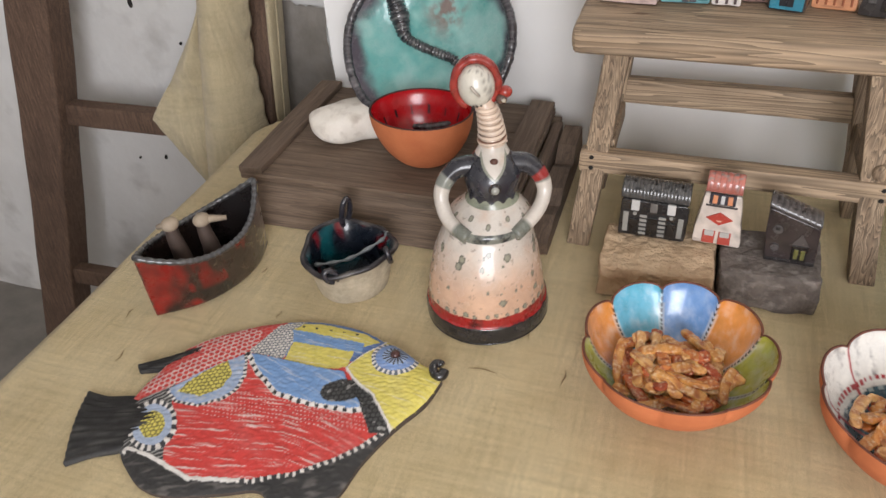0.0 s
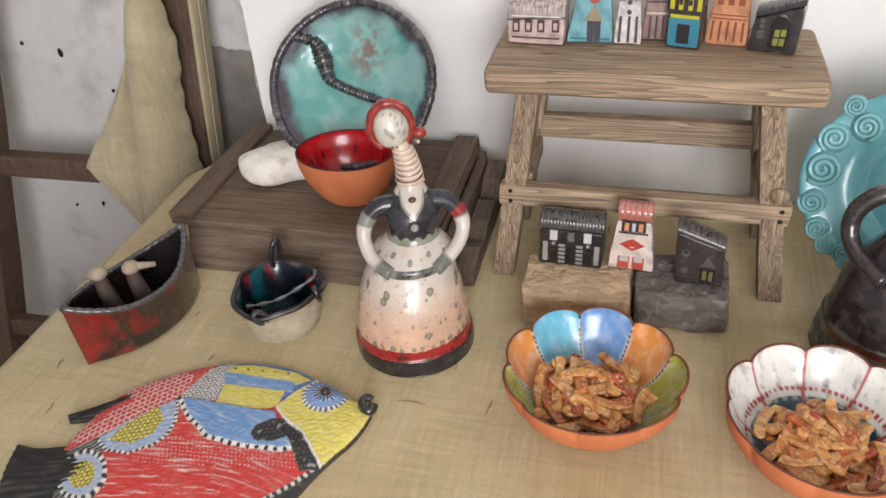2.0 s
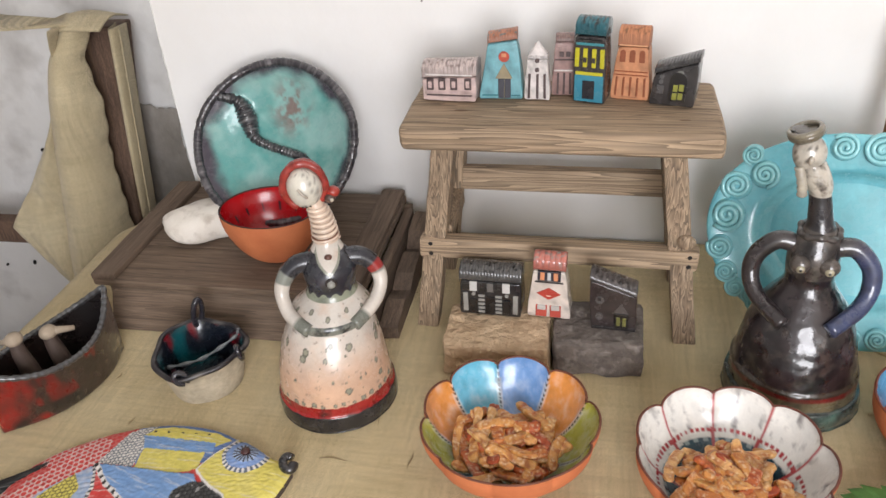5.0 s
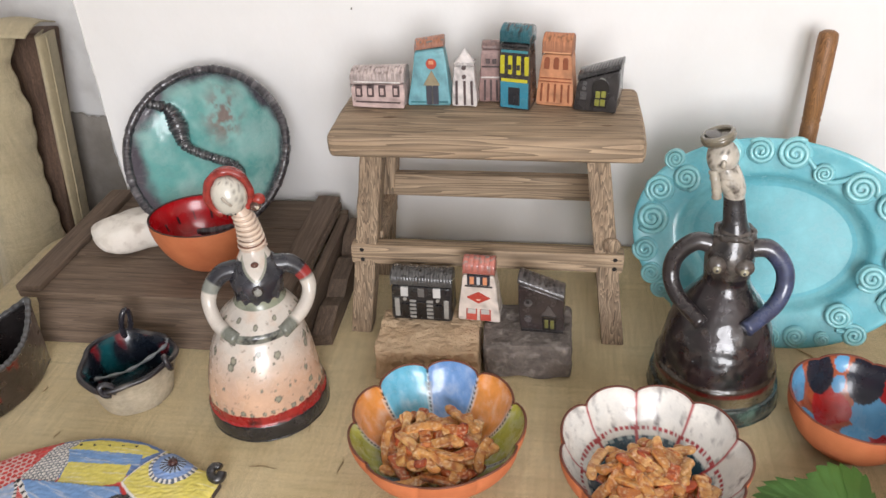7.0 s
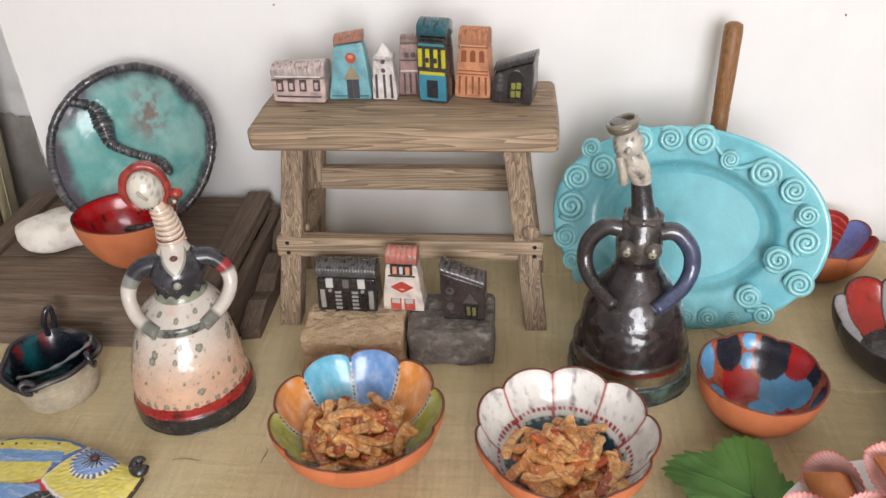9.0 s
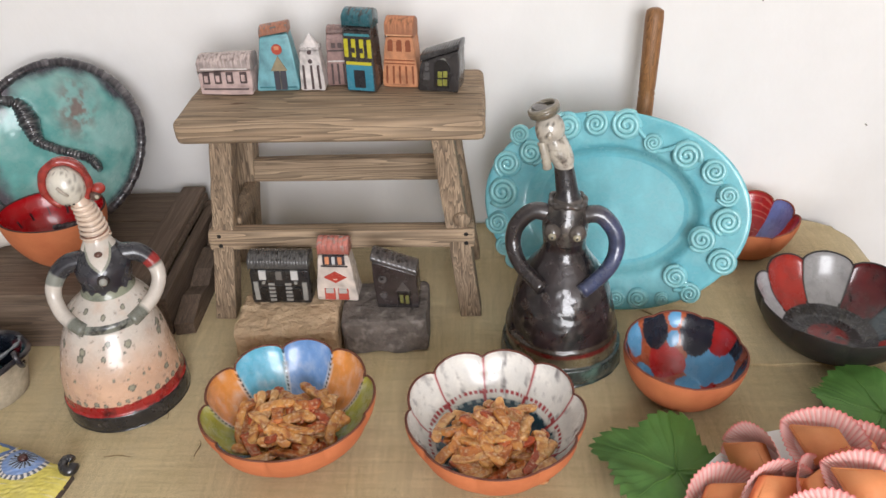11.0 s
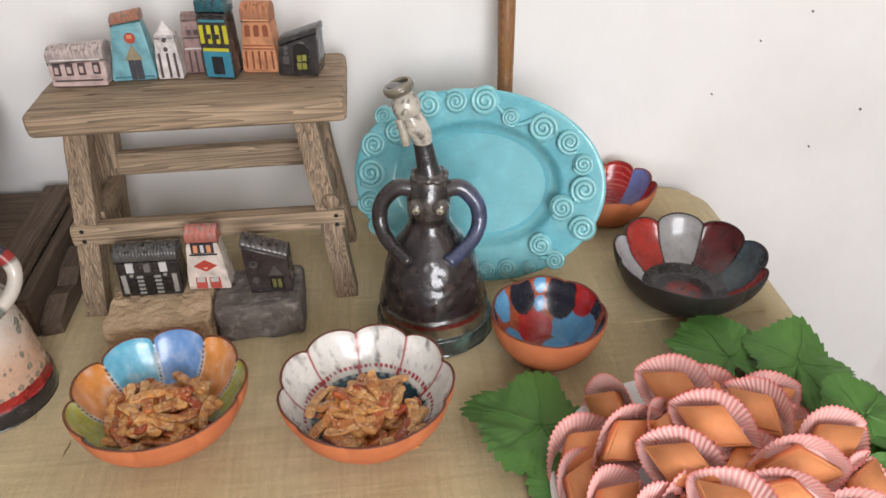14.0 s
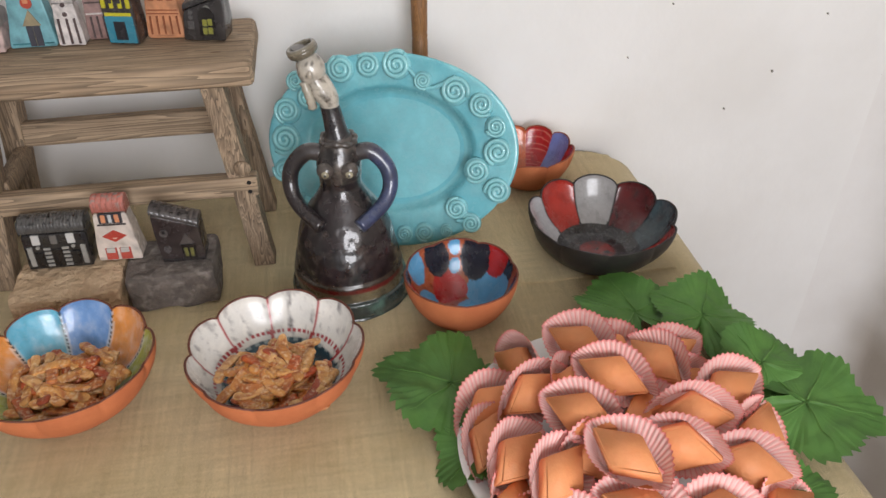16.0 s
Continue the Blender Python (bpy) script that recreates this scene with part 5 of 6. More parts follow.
# ---- turquoise plate with a rope of clay ----
def round_plate():
    thing = empty("round_plate", pose(-0.318, 0.941, 0.8200, 55.5, 0, 2), "turquoise round plate with a dark clay rim, leaning on the wall", "plate")
    R = 0.1155
    at = profile([(0.0, 0.0), (0.040, 0.001), (0.067, 0.006), (0.089, 0.017), (0.105, 0.028), (R, 0.035)])

    def wob(a):
        return 1 + 0.010 * math.sin(2 * a + 0.6) + 0.006 * math.sin(5 * a)

    def paint(u, w):
        a = 2 * math.pi * u
        x, y = at(w)[0] * math.cos(a), at(w)[0] * math.sin(a)
        n, n2 = mottle(x, y, 1, 14), mottle(x, y, 6, 50)
        col = blend(lin(146, 192, 186), lin(98, 166, 160), ease(-0.3, 0.4, n))
        rust = ease(0.055, 0.01, math.hypot((x - 0.012) * 1.3, y - 0.055)) * ease(-0.1, 0.3, n2 + 0.1)
        col = blend(col, lin(140, 100, 92), rust * 0.8)
        edge = ease(0.092, 0.106, at(w)[0] + 0.012 * n)
        return blend(col, lin(74, 68, 78), edge)
    s = Shape().grid(lambda u, w: (at(w)[0] * wob(2 * math.pi * u) * math.cos(2 * math.pi * u), R + at(w)[0] * wob(2 * math.pi * u) * math.sin(2 * math.pi * u), at(w)[1] + 0.0006 * mottle(math.cos(u * 6.28) * w, math.sin(u * 6.28) * w, 0, 5)), 160, 60, True, paint)
    s.link("glazed_inside", GLAZE, thing)
    s = Shape().grid(lambda u, w: (at(w)[0] * wob(2 * math.pi * u) * math.cos(2 * math.pi * u) * 1.01, R + at(w)[0] * wob(2 * math.pi * u) * math.sin(2 * math.pi * u) * 1.01, at(w)[1] - 0.008 * (1 - w * 0.8)), 96, 24, True, lin(84, 78, 84))
    s.link("back", RAKU, thing)
    ring = [Vector((R * 0.972 * wob(k) * math.cos(k), R + R * 0.972 * wob(k) * math.sin(k), 0.0338)) for k in [2 * math.pi * i / 300 for i in range(300)]]
    s = Shape().tube(ring, lambda t: 0.0060 + 0.0005 * math.sin(t * 760) + 0.0012 * noise.noise(Vector((t * 90, 0, 0))), 9, lambda t, a: blend(lin(50, 46, 52), lin(128, 124, 126), max(0, noise.noise(Vector((t * 160, a * 2, 0)))) + 0.3 * (math.sin(t * 760) > 0.5)), closed=True)
    s.link("rim", RAKU, thing, "pinched dark grey clay rim")
    rope = spline([(-0.090, R + 0.066, 0.031), (-0.062, R + 0.060, 0.020), (-0.050, R + 0.038, 0.013), (-0.040, R + 0.012, 0.009), (-0.020, R + 0.001, 0.006), (0.008, R - 0.008, 0.006), (0.032, R - 0.016, 0.007), (0.046, R - 0.032, 0.009)], 22)
    s = Shape().tube(rope, lambda t: (0.0064 + 0.0068 * math.exp(-((t - 0.28) / 0.13) ** 2)) * (1 + 0.10 * math.sin(t * 250) + 0.28 * noise.noise(Vector((t * 46, 0, 5)))) * (1 if t < 0.96 else 0.7), 12,
                     lambda t, a: blend(lin(46, 45, 50), lin(120, 120, 120), ease(-0.2, 0.6, noise.noise(Vector((t * 60, a * 3, 5))))))
    s.link("clay_rope", RAKU, thing, "knotted grey clay rope across the plate")


round_plate()


# ---- turquoise oval platter ----
def platter():
    thing = empty("oval_platter", pose(0.405, 0.861, TOP + 0.002, 72, 0, -17), "turquoise glazed oval platter edged with clay spirals, propped upright", "platter")
    RX, RY = 0.163, 0.1255
    prof = profile([(0.0, 0.000), (0.48, 0.000), (0.57, 0.0015), (0.615, 0.007), (0.655, 0.0155), (0.70, 0.0185), (0.85, 0.021), (0.97, 0.024), (1.0, 0.022)])
    AQUA, AQUA2 = lin(134, 202, 210), lin(114, 190, 202)

    def q(a, r):
        bend = 1 + 0.012 * math.sin(3 * a)
        return RX * r * math.cos(a) * bend, RY + RY * r * math.sin(a) * bend
    s = Shape().grid(lambda u, w: (*q(2 * math.pi * u, prof(w)[0]), prof(w)[1]), 128, 60, True,
                     lambda u, w: blend(AQUA, AQUA2, ease(-0.3, 0.5, mottle(w * math.cos(u * 6.28), w * math.sin(u * 6.28), 3, 3))))
    s.grid(lambda u, w: (*q(2 * math.pi * u, 1 - w), 0.022 * (1 - w) ** 2 - 0.006 * ease(0, 0.06, w)), 96, 20, True, AQUA2)
    s.link("dish", GLAZE, thing)
    rnd = random.Random(4)
    # angle in degrees, distance as a share of the half-width, size
    coils = ((176, 0.86, 0.021), (157, 0.90, 0.018), (143, 0.82, 0.017), (139, 1.00, 0.013), (197, 0.92, 0.016), (212, 0.95, 0.014), (117, 0.90, 0.018), (103, 0.88, 0.016), (88, 0.88, 0.019),
             (72, 0.77, 0.012), (53, 0.80, 0.019), (37, 0.86, 0.0165), (21, 0.86, 0.014), (4, 0.84, 0.0185), (-12, 0.70, 0.017), (-22, 0.93, 0.0175), (-46, 0.78, 0.0155), (-47, 0.97, 0.014),
             (-60, 0.93, 0.009), (-71, 0.88, 0.0135), (-82, 0.87, 0.0115), (-95, 0.87, 0.0150), (-110, 0.89, 0.0135), (-126, 0.93, 0.013), (-138, 0.96, 0.013), (229, 0.9, 0.012))
    for k, (deg, r, size) in enumerate(coils):
        a = radians(deg)
        cx, cy = q(a, r)
        turns, n = 2.6, 46
        way = 1 if k % 2 else -1
        start = rnd.uniform(0, 6.28)
        pts = []
        for i in range(n + 1):
            t = i / n
            rr = size * (0.10 + 0.82 * t)
            ang = start + way * t * turns * 2 * math.pi
            pts.append((cx + rr * math.cos(ang), cy + rr * math.sin(ang), 0.0255 + 0.0035 * (1 - t)))
        c = Shape().tube(pts, lambda t, sz=size: sz * 0.155, 8, lambda t, p: blend(AQUA, lin(158, 216, 216), 0.45))
        c.blob((cx, cy, 0.0222), (size * 0.98, size * 0.98, 0.0045), 20, AQUA)
        c.link("clay_spiral", GLAZE, thing)
    vine = spline([(*q(radians(88), 0.98), 0.025), (*q(radians(78), 0.80), 0.024), (*q(radians(66), 0.72), 0.024), (*q(radians(58), 0.92), 0.025)], 8)
    Shape().tube(vine, 0.0028, 8, AQUA).link("clay_tendril", GLAZE, thing)
    vine = spline([(*q(radians(-40), 0.72), 0.022), (*q(radians(-46), 0.92), 0.0245), (*q(radians(-52), 0.88), 0.0245)], 8)
    Shape().tube(vine, 0.0028, 8, AQUA).link("clay_tendril", GLAZE, thing)


platter()
s = Shape().tube([(0, 0, z) for z in (0, 0.002, 0.10, 0.20, 0.222, 0.224, 0.228, 0.232, 0.234, 0.28, 0.325, 0.334, 0.337)],
                 lambda t: [0.010, 0.011, 0.011, 0.0108, 0.0108, 0.0098, 0.0112, 0.0098, 0.0108, 0.0115, 0.0118, 0.0108, 0.006][round(t * 12)], 20)
tagged(s.link("turned_stick", STICK_WOOD, m=pose(0.466, 0.992, TOP + 0.002, -5.5, 0.6, 0)), "turned brown wooden stick standing against the wall", "stick")
s = Shape().tube(spline([(0.452, 0.842, TOP + 0.003), (0.470, 0.822, TOP + 0.004), (0.452, 0.800, TOP + 0.003), (0.478, 0.778, TOP + 0.003)], 8), 0.0011, 6)
tagged(s.link("string_end", STRING), "loose end of thin string on the cloth", "string")


# ---- stool ----
def stool():
    thing = empty("wooden_stool", pose(0.076, 0.91, TOP), "small weathered pine stool with splayed legs, standing on the table", "stool")
    ox, oy = 0.076, 0.91
    bm = block(0.364, 0.158, 0.030, 0.009, (0, 0, 0), None, 3, 0.0016, 3.0, 3)
    for v in bm.verts:
        v.co.z -= 0.004 * math.exp(-((v.co.x + 0.055) / 0.02) ** 2) * (v.co.y < -0.06) * (v.co.z < 0)
        v.co.y += 0.006 * math.exp(-((v.co.x + 0.055) / 0.016) ** 2) * (v.co.y < -0.07) * (v.co.z < 0.004)
        v.co += Vector((-0.004, 0.028, 1.0015 - TOP))
    part("seat", bm, STOOL_X, thing, smooth=False)
    for kx, ky, kr in ((-0.120, 0.002, 0.006), (0.135, -0.012, 0.005), (-0.128, -0.022, 0.004)):
        Shape().blob((kx, ky, 1.0160 - TOP), (kr * 1.7, kr * 0.5, 0.0009), 16).link("knot", KNOT, thing, "small dark knot in the seat")
    for sx in (-1, 1):
        for sy in (-1, 1):
            top = Vector(((0.202 if sx > 0 else -0.0605) - ox, 0.935 + 0.050 * sy - oy, 0.988 - TOP))
            foot = Vector(((0.2345 if sx > 0 else -0.0865) - ox, (0.849 if sy < 0 else 0.980) - oy, 0.0))
            if sy > 0:
                top.y += 0.004
            wdt = 0.027
            bm = block(wdt, 0.033, 1.0, 0.003, (0, 0, 0), None, 0, 0)
            bmesh.ops.subdivide_edges(bm, edges=[e for e in bm.edges if e.calc_length() > 0.5], cuts=14)
            for v in bm.verts:
                f = v.co.z + 0.5
                p = foot.lerp(top, f)
                v.co = Vector((v.co.x + p.x, v.co.y + p.y, p.z)) + noise.noise_vector(Vector((v.co.x * 30, v.co.y * 30, f * 9 + sx))) * 0.0011
            part("leg", bm, STOOL_Z, thing)
    plank("stretcher", -0.092, 0.240, 0.848, 0.868, 0.847, 0.874, STOOL_X, thing, ox, oy, 0.004, 0.0013, 1.0)
    plank("stretcher", -0.070, 0.222, 0.972, 0.990, 0.876, 0.909, STOOL_X, thing, ox, oy, 0.004, 0.0013, 2.0)
    for sx in (-1, 1):
        plank("side_rail", 0.0765 + 0.140 * sx - 0.008, 0.0765 + 0.140 * sx + 0.008, 0.872, 0.972, 0.856, 0.880, STOOL_Z, thing, ox, oy, 0.003, 0.001, sx)
    for x, z in ((-0.078, 0.868), (-0.078, 0.854), (0.229, 0.867), (0.229, 0.854)):
        Shape().blob((x - ox, 0.8475 - oy, z - TOP), (0.0028, 0.0012, 0.0028), 12).link("nail_hole", GLASS_HOLE, thing)
    Shape().blob((0.222 - ox, 0.852 - oy, 0.885 - TOP), (0.011, 0.006, 0.010), 18, wobble=0.3).link("knot", STOOL_Z, thing)


stool()

# ---- two cobbles ----
bm = block(0.124, 0.086, 0.044, 0.004, (0, 0, 0.0222), None, 7, 0.0030, 1.0)
tagged(part("stone_block", bm, SANDSTONE), "rough tan sandstone block carrying little clay houses", "stone block", "stone blocks").matrix_world = pose(0.0115, 0.789, TOP + 0.001, 0, 0, 2)
bm = block(0.104, 0.080, 0.050, 0.005, (0, 0, 0.0252), None, 7, 0.0032, 7.0)
tagged(part("stone_block", bm, GRANITE), "rough dark grey granite cobble carrying a clay house", "stone block", "stone blocks").matrix_world = pose(0.129, 0.801, TOP + 0.001, 0, 0, 2)


# ---- little clay houses ----
def house(label, x, y, z, w, d, h, wt, dt, colour, roof, details, rz=0, skew=0.0, slant=0.0, base_left=0.0, roof_h=0.014, material=None, steps=9):
    """A small hand-made house. wt, dt: width and depth at the top; skew shifts the top sideways; slant raises its right side. details: (kind, u, v, width, height, colour)."""
    thing = empty("clay_house", pose(x, y, z, 0, 0, rz), label, "clay house", "little clay houses")
    material = material or GLAZE_WORN

    def place(a, b, c):
        """a, b from -1 to 1 across and deep, c from 0 to 1 up"""
        ww, dd = w + (wt - w) * c, d + (dt - d) * c
        bow = 1 + 0.03 * math.sin(math.pi * c)
        return Vector((a * ww / 2 * bow + skew * c, b * dd / 2 * bow, c * (h + slant * a)))
    wall_h = 1 - roof_h / h
    bm = block(2, 2, 1, 0.10, (0, 0, 0.5), None, 5, 0)
    for v in bm.verts:
        c = v.co.z * wall_h
        v.co = place(v.co.x, v.co.y, c) + noise.noise_vector(Vector((v.co.x * 2, v.co.y * 2, c * 4 + x * 30))) * 0.0011
    Shape().solid(bm, lambda p: blend(blend(colour, tuple(k * 0.5 for k in colour), max(0, mottle(p.x, p.y, p.z + x, 70))), tuple(k * 0.35 for k in colour), 0.6 * ease(0.35, 0.7, mottle(p.x, p.y, p.z + x, 260)))).link("wall", material, thing)
    # ridged roof cap
    s = Shape()
    n = steps * 8

    def cap(u, wv):
        a = -1.02 + 2.04 * u
        ridge = 0.0007 * abs(math.sin(u * steps * math.pi))
        b = -1.05 + 2.1 * wv
        p = place(a, b, wall_h)
        p.z += roof_h * (0.35 + 0.65 * math.sin(math.pi * (0.12 + 0.76 * wv)) ** 0.7) + ridge
        return p
    s.grid(cap, n, 14, False, lambda u, wv: blend(blend(roof, tuple(k * 0.45 for k in roof), 0.7 * (abs(math.sin(u * steps * math.pi)) < 0.35)), tuple(k * 0.4 for k in colour), ease(0.0, 0.5, noise.noise(Vector((u * steps * 1.3, wv * 7, x * 50))))))
    for wv in (0, 1):
        s.grid(lambda u, k, wv=wv: cap(u, wv) - Vector((0, 0, (roof_h * 0.55) * k)), n, 1, False, tuple(k * 0.6 for k in roof))
    for uu in (0, 1):
        s.grid(lambda u, k, uu=uu: cap(uu, u) - Vector((0, 0, (cap(uu, u).z - place(uu * 2 - 1, 0, wall_h).z + 0.001) * k)), 14, 1, False, tuple(k * 0.6 for k in roof))
    s.link("roof", material, thing)
    for kind, u, v, dw, dh, col in details:
        e = 0.0016
        p = place(u, -1, v)
        q = place(u, -1, v + 0.05)
        tilt = math.atan2(q.y - p.y, q.z - p.z)
        roll = math.atan2(q.x - p.x, q.z - p.z) * 0.6
        turn = Euler((-tilt, roll, 0)).to_matrix()
        if kind in ("sun", "round_window"):
            bm2 = bmesh.new()
            bmesh.ops.create_cone(bm2, cap_ends=True, segments=20, radius1=dw / 2, radius2=dw / 2 * 0.85, depth=e * 2)
            for vert in bm2.verts:
                vert.co = Euler((radians(90), 0, 0)).to_matrix() @ vert.co
        elif kind in ("gable", "diamond"):
            bm2 = bmesh.new()
            pts = [(-dw / 2, 0), (dw / 2, 0), (0, dh)] if kind == "gable" else [(-dw / 2, dh / 2), (0, 0), (dw / 2, dh / 2), (0, dh)]
            f = [bm2.verts.new((a, -e, b)) for a, b in pts]
            g = [bm2.verts.new((a, e, b)) for a, b in pts]
            bm2.faces.new(f)
            bm2.faces.new(g[::-1])
            for k in range(len(f)):
                bm2.faces.new((f[k], g[k], g[(k + 1) % len(f)], f[(k + 1) % len(f)]))
        elif kind == "arch":
            bm2 = bmesh.new()
            pts = [(-dw / 2, 0), (dw / 2, 0)] + [(dw / 2 * math.cos(k * math.pi / 8), dh - dw / 2 + dw / 2 * math.sin(k * math.pi / 8)) for k in range(9)]
            f = [bm2.verts.new((a, -e, b)) for a, b in pts]
            g = [bm2.verts.new((a, e, b)) for a, b in pts]
            bm2.faces.new(f)
            bm2.faces.new(g[::-1])
            for k in range(len(f)):
                bm2.faces.new((f[k], g[k], g[(k + 1) % len(f)], f[(k + 1) % len(f)]))
        else:
            bm2 = block(dw, e * 2, dh, 0.0005, (0, 0, dh / 2), None, 0, 0, segments=1)
        for vert in bm2.verts:
            vert.co = turn @ vert.co + p + Vector((0, -0.0012 if kind in ("pane", "pupil") else 0, 0))
        name = {"line": "ledge", "pane": "pane", "pupil": "boss", "bar": "pillar"}.get(kind, kind)
        Shape().solid(bm2, col).link(name, material, thing, smooth=False)
    return thing


SEAT = 1.0185
PINKISH, MAUVE, DKGREY, TURQ, CLAYC = lin(214, 188, 182), lin(166, 134, 128), lin(62, 58, 57), lin(124, 182, 192), lin(204, 142, 102)
W2 = lin(232, 224, 220)
dk = lin(88, 72, 72)
house("low pinkish clay house with a ridged roof, on the stool", -0.061, 0.953, SEAT, 0.066, 0.036, 0.047, 0.062, 0.026, PINKISH, lin(214, 196, 190),
      [("window", u, 0.30, 0.0085, 0.014, dk) for u in (-0.70, -0.26, 0.18, 0.70)] + [("pane", u, 0.36, 0.0045, 0.008, PINKISH) for u in (-0.70, -0.26, 0.18, 0.70)] + [("line", 0, 0.66, 0.058, 0.0022, W2), ("line", 0, 0.14, 0.056, 0.0018, dk)], rz=-3, roof_h=0.019, slant=0.003, steps=16)
house("tall turquoise clay house with a red sun, on the stool", -0.0005, 0.960, SEAT, 0.053, 0.030, 0.080, 0.030, 0.020, TURQ, lin(196, 128, 96),
      [("door", 0.15, 0.02, 0.015, 0.024, lin(66, 66, 76)), ("bar", 0.15, 0.02, 0.0022, 0.024, lin(170, 160, 130)), ("gable", 0.12, 0.32, 0.020, 0.018, lin(156, 142, 112)), ("sun", 0.12, 0.64, 0.014, 0, lin(196, 74, 48)), ("pupil", 0.12, 0.64, 0.006, 0.0045, lin(226, 150, 110)), ("line", 0, 0.05, 0.046, 0.0016, lin(60, 130, 140))], rz=2, roof_h=0.012, slant=0.003, skew=0.002)
house("small white clay tower with a pointed top, on the stool", 0.043, 0.955, SEAT, 0.0315, 0.022, 0.054, 0.022, 0.016, W2, W2,
      [("bar", u, 0.04, 0.0028, 0.030, dk) for u in (-0.6, 0.05, 0.62)] + [("sun", 0, 0.68, 0.006, 0, dk), ("sun", 0, 0.88, 0.006, 0, dk)], rz=-2, roof_h=0.005, steps=3)
t3 = bpy.data.objects["clay_house.002"]
s = Shape()
s.grid(lambda u, w: ((0.0125 - 0.0122 * w) * math.copysign(abs(math.cos(2 * math.pi * u)) ** 0.6, math.cos(2 * math.pi * u)), (0.0085 - 0.008 * w) * math.copysign(abs(math.sin(2 * math.pi * u)) ** 0.6, math.sin(2 * math.pi * u)), 0.0515 + 0.017 * w), 24, 6, True, W2)
s.link("spire", GLAZE_WORN, t3)
house("narrow mauve-brown clay tower, on the stool", 0.0735, 0.972, SEAT, 0.030, 0.026, 0.072, 0.020, 0.018, MAUVE, lin(158, 126, 118),
      [("bar", u, 0.03, 0.0024, 0.026, dk) for u in (-0.5, 0, 0.5)] + [("window", -0.3, 0.66, 0.005, 0.006, dk), ("window", 0.35, 0.66, 0.005, 0.006, dk), ("line", 0, 0.42, 0.024, 0.0018, W2), ("line", 0, 0.60, 0.022, 0.0018, dk)], rz=1, roof_h=0.008, steps=4)
YEL = lin(198, 190, 52)
house("tall dark clay house with blue shopfront and yellow windows", 0.107, 0.952, SEAT, 0.038, 0.030, 0.098, 0.033, 0.026, DKGREY, lin(48, 104, 114),
      [("shopfront", 0, 0.02, 0.034, 0.032, lin(60, 134, 156)), ("pane", 0, 0.06, 0.014, 0.022, lin(40, 42, 48)), ("bar", 0, 0.05, 0.0018, 0.022, lin(66, 160, 180)), ("line", 0, 0.345, 0.032, 0.004, YEL)]
      + [("window", u, 0.44, 0.005, 0.022, YEL) for u in (-0.8, -0.28, 0.28, 0.8)] + [("pane", u, 0.50, 0.004, 0.006, DKGREY) for u in (-0.28, 0.28)] + [("line", 0, 0.70, 0.032, 0.003, lin(70, 140, 150)), ("line", 0, 0.76, 0.03, 0.002, lin(30, 30, 32))], rz=-14, roof_h=0.020, skew=-0.001, steps=8, material=GLAZE)
house("tall orange clay tower with arched windows, on the stool", 0.1535, 0.966, SEAT, 0.045, 0.034, 0.083, 0.029, 0.022, CLAYC, lin(200, 134, 96),
      [("bar", u, 0.06, 0.0022, 0.022, lin(140, 78, 48)) for u in (-0.75, -0.37, 0, 0.37, 0.75)] + [("arch", u, 0.54, 0.0062, 0.014, lin(140, 76, 46)) for u in (-0.6, 0, 0.6)] + [("line", 0, 0.40, 0.038, 0.0012, lin(160, 92, 60)), ("line", 0, 0.35, 0.039, 0.0012, lin(160, 92, 60)), ("line", 0, 0.76, 0.032, 0.0016, lin(226, 170, 130))], rz=-10, roof_h=0.022, steps=9, material=MATT_PAINT)
house("dark grey clay house with an arched green window, on the stool", 0.201, 0.949, SEAT, 0.050, 0.034, 0.053, 0.046, 0.028, lin(58, 55, 55), lin(70, 68, 68),
      [("arch", 0.18, 0.12, 0.019, 0.034, lin(34, 32, 33)), ("pane", 0.08, 0.16, 0.0055, 0.008, lin(140, 140, 66)), ("pane", 0.34, 0.16, 0.0055, 0.008, lin(140, 140, 66)), ("pane", 0.08, 0.34, 0.0055, 0.008, lin(140, 140, 66)), ("pane", 0.34, 0.34, 0.0055, 0.008, lin(140, 140, 66)), ("round_window", 0.2, 0.70, 0.009, 0, lin(120, 120, 116)),
       ("sun", -0.62, 0.72, 0.006, 0, lin(90, 88, 88)), ("sun", -0.62, 0.60, 0.006, 0, lin(90, 88, 88)), ("window", -0.6, 0.3, 0.008, 0.010, lin(84, 82, 82))], rz=-13, roof_h=0.009, slant=0.010, skew=0.003, material=GLAZE, steps=14)
SILV = lin(150, 148, 142)
B1, B2 = TOP + 0.0462, TOP + 0.0522
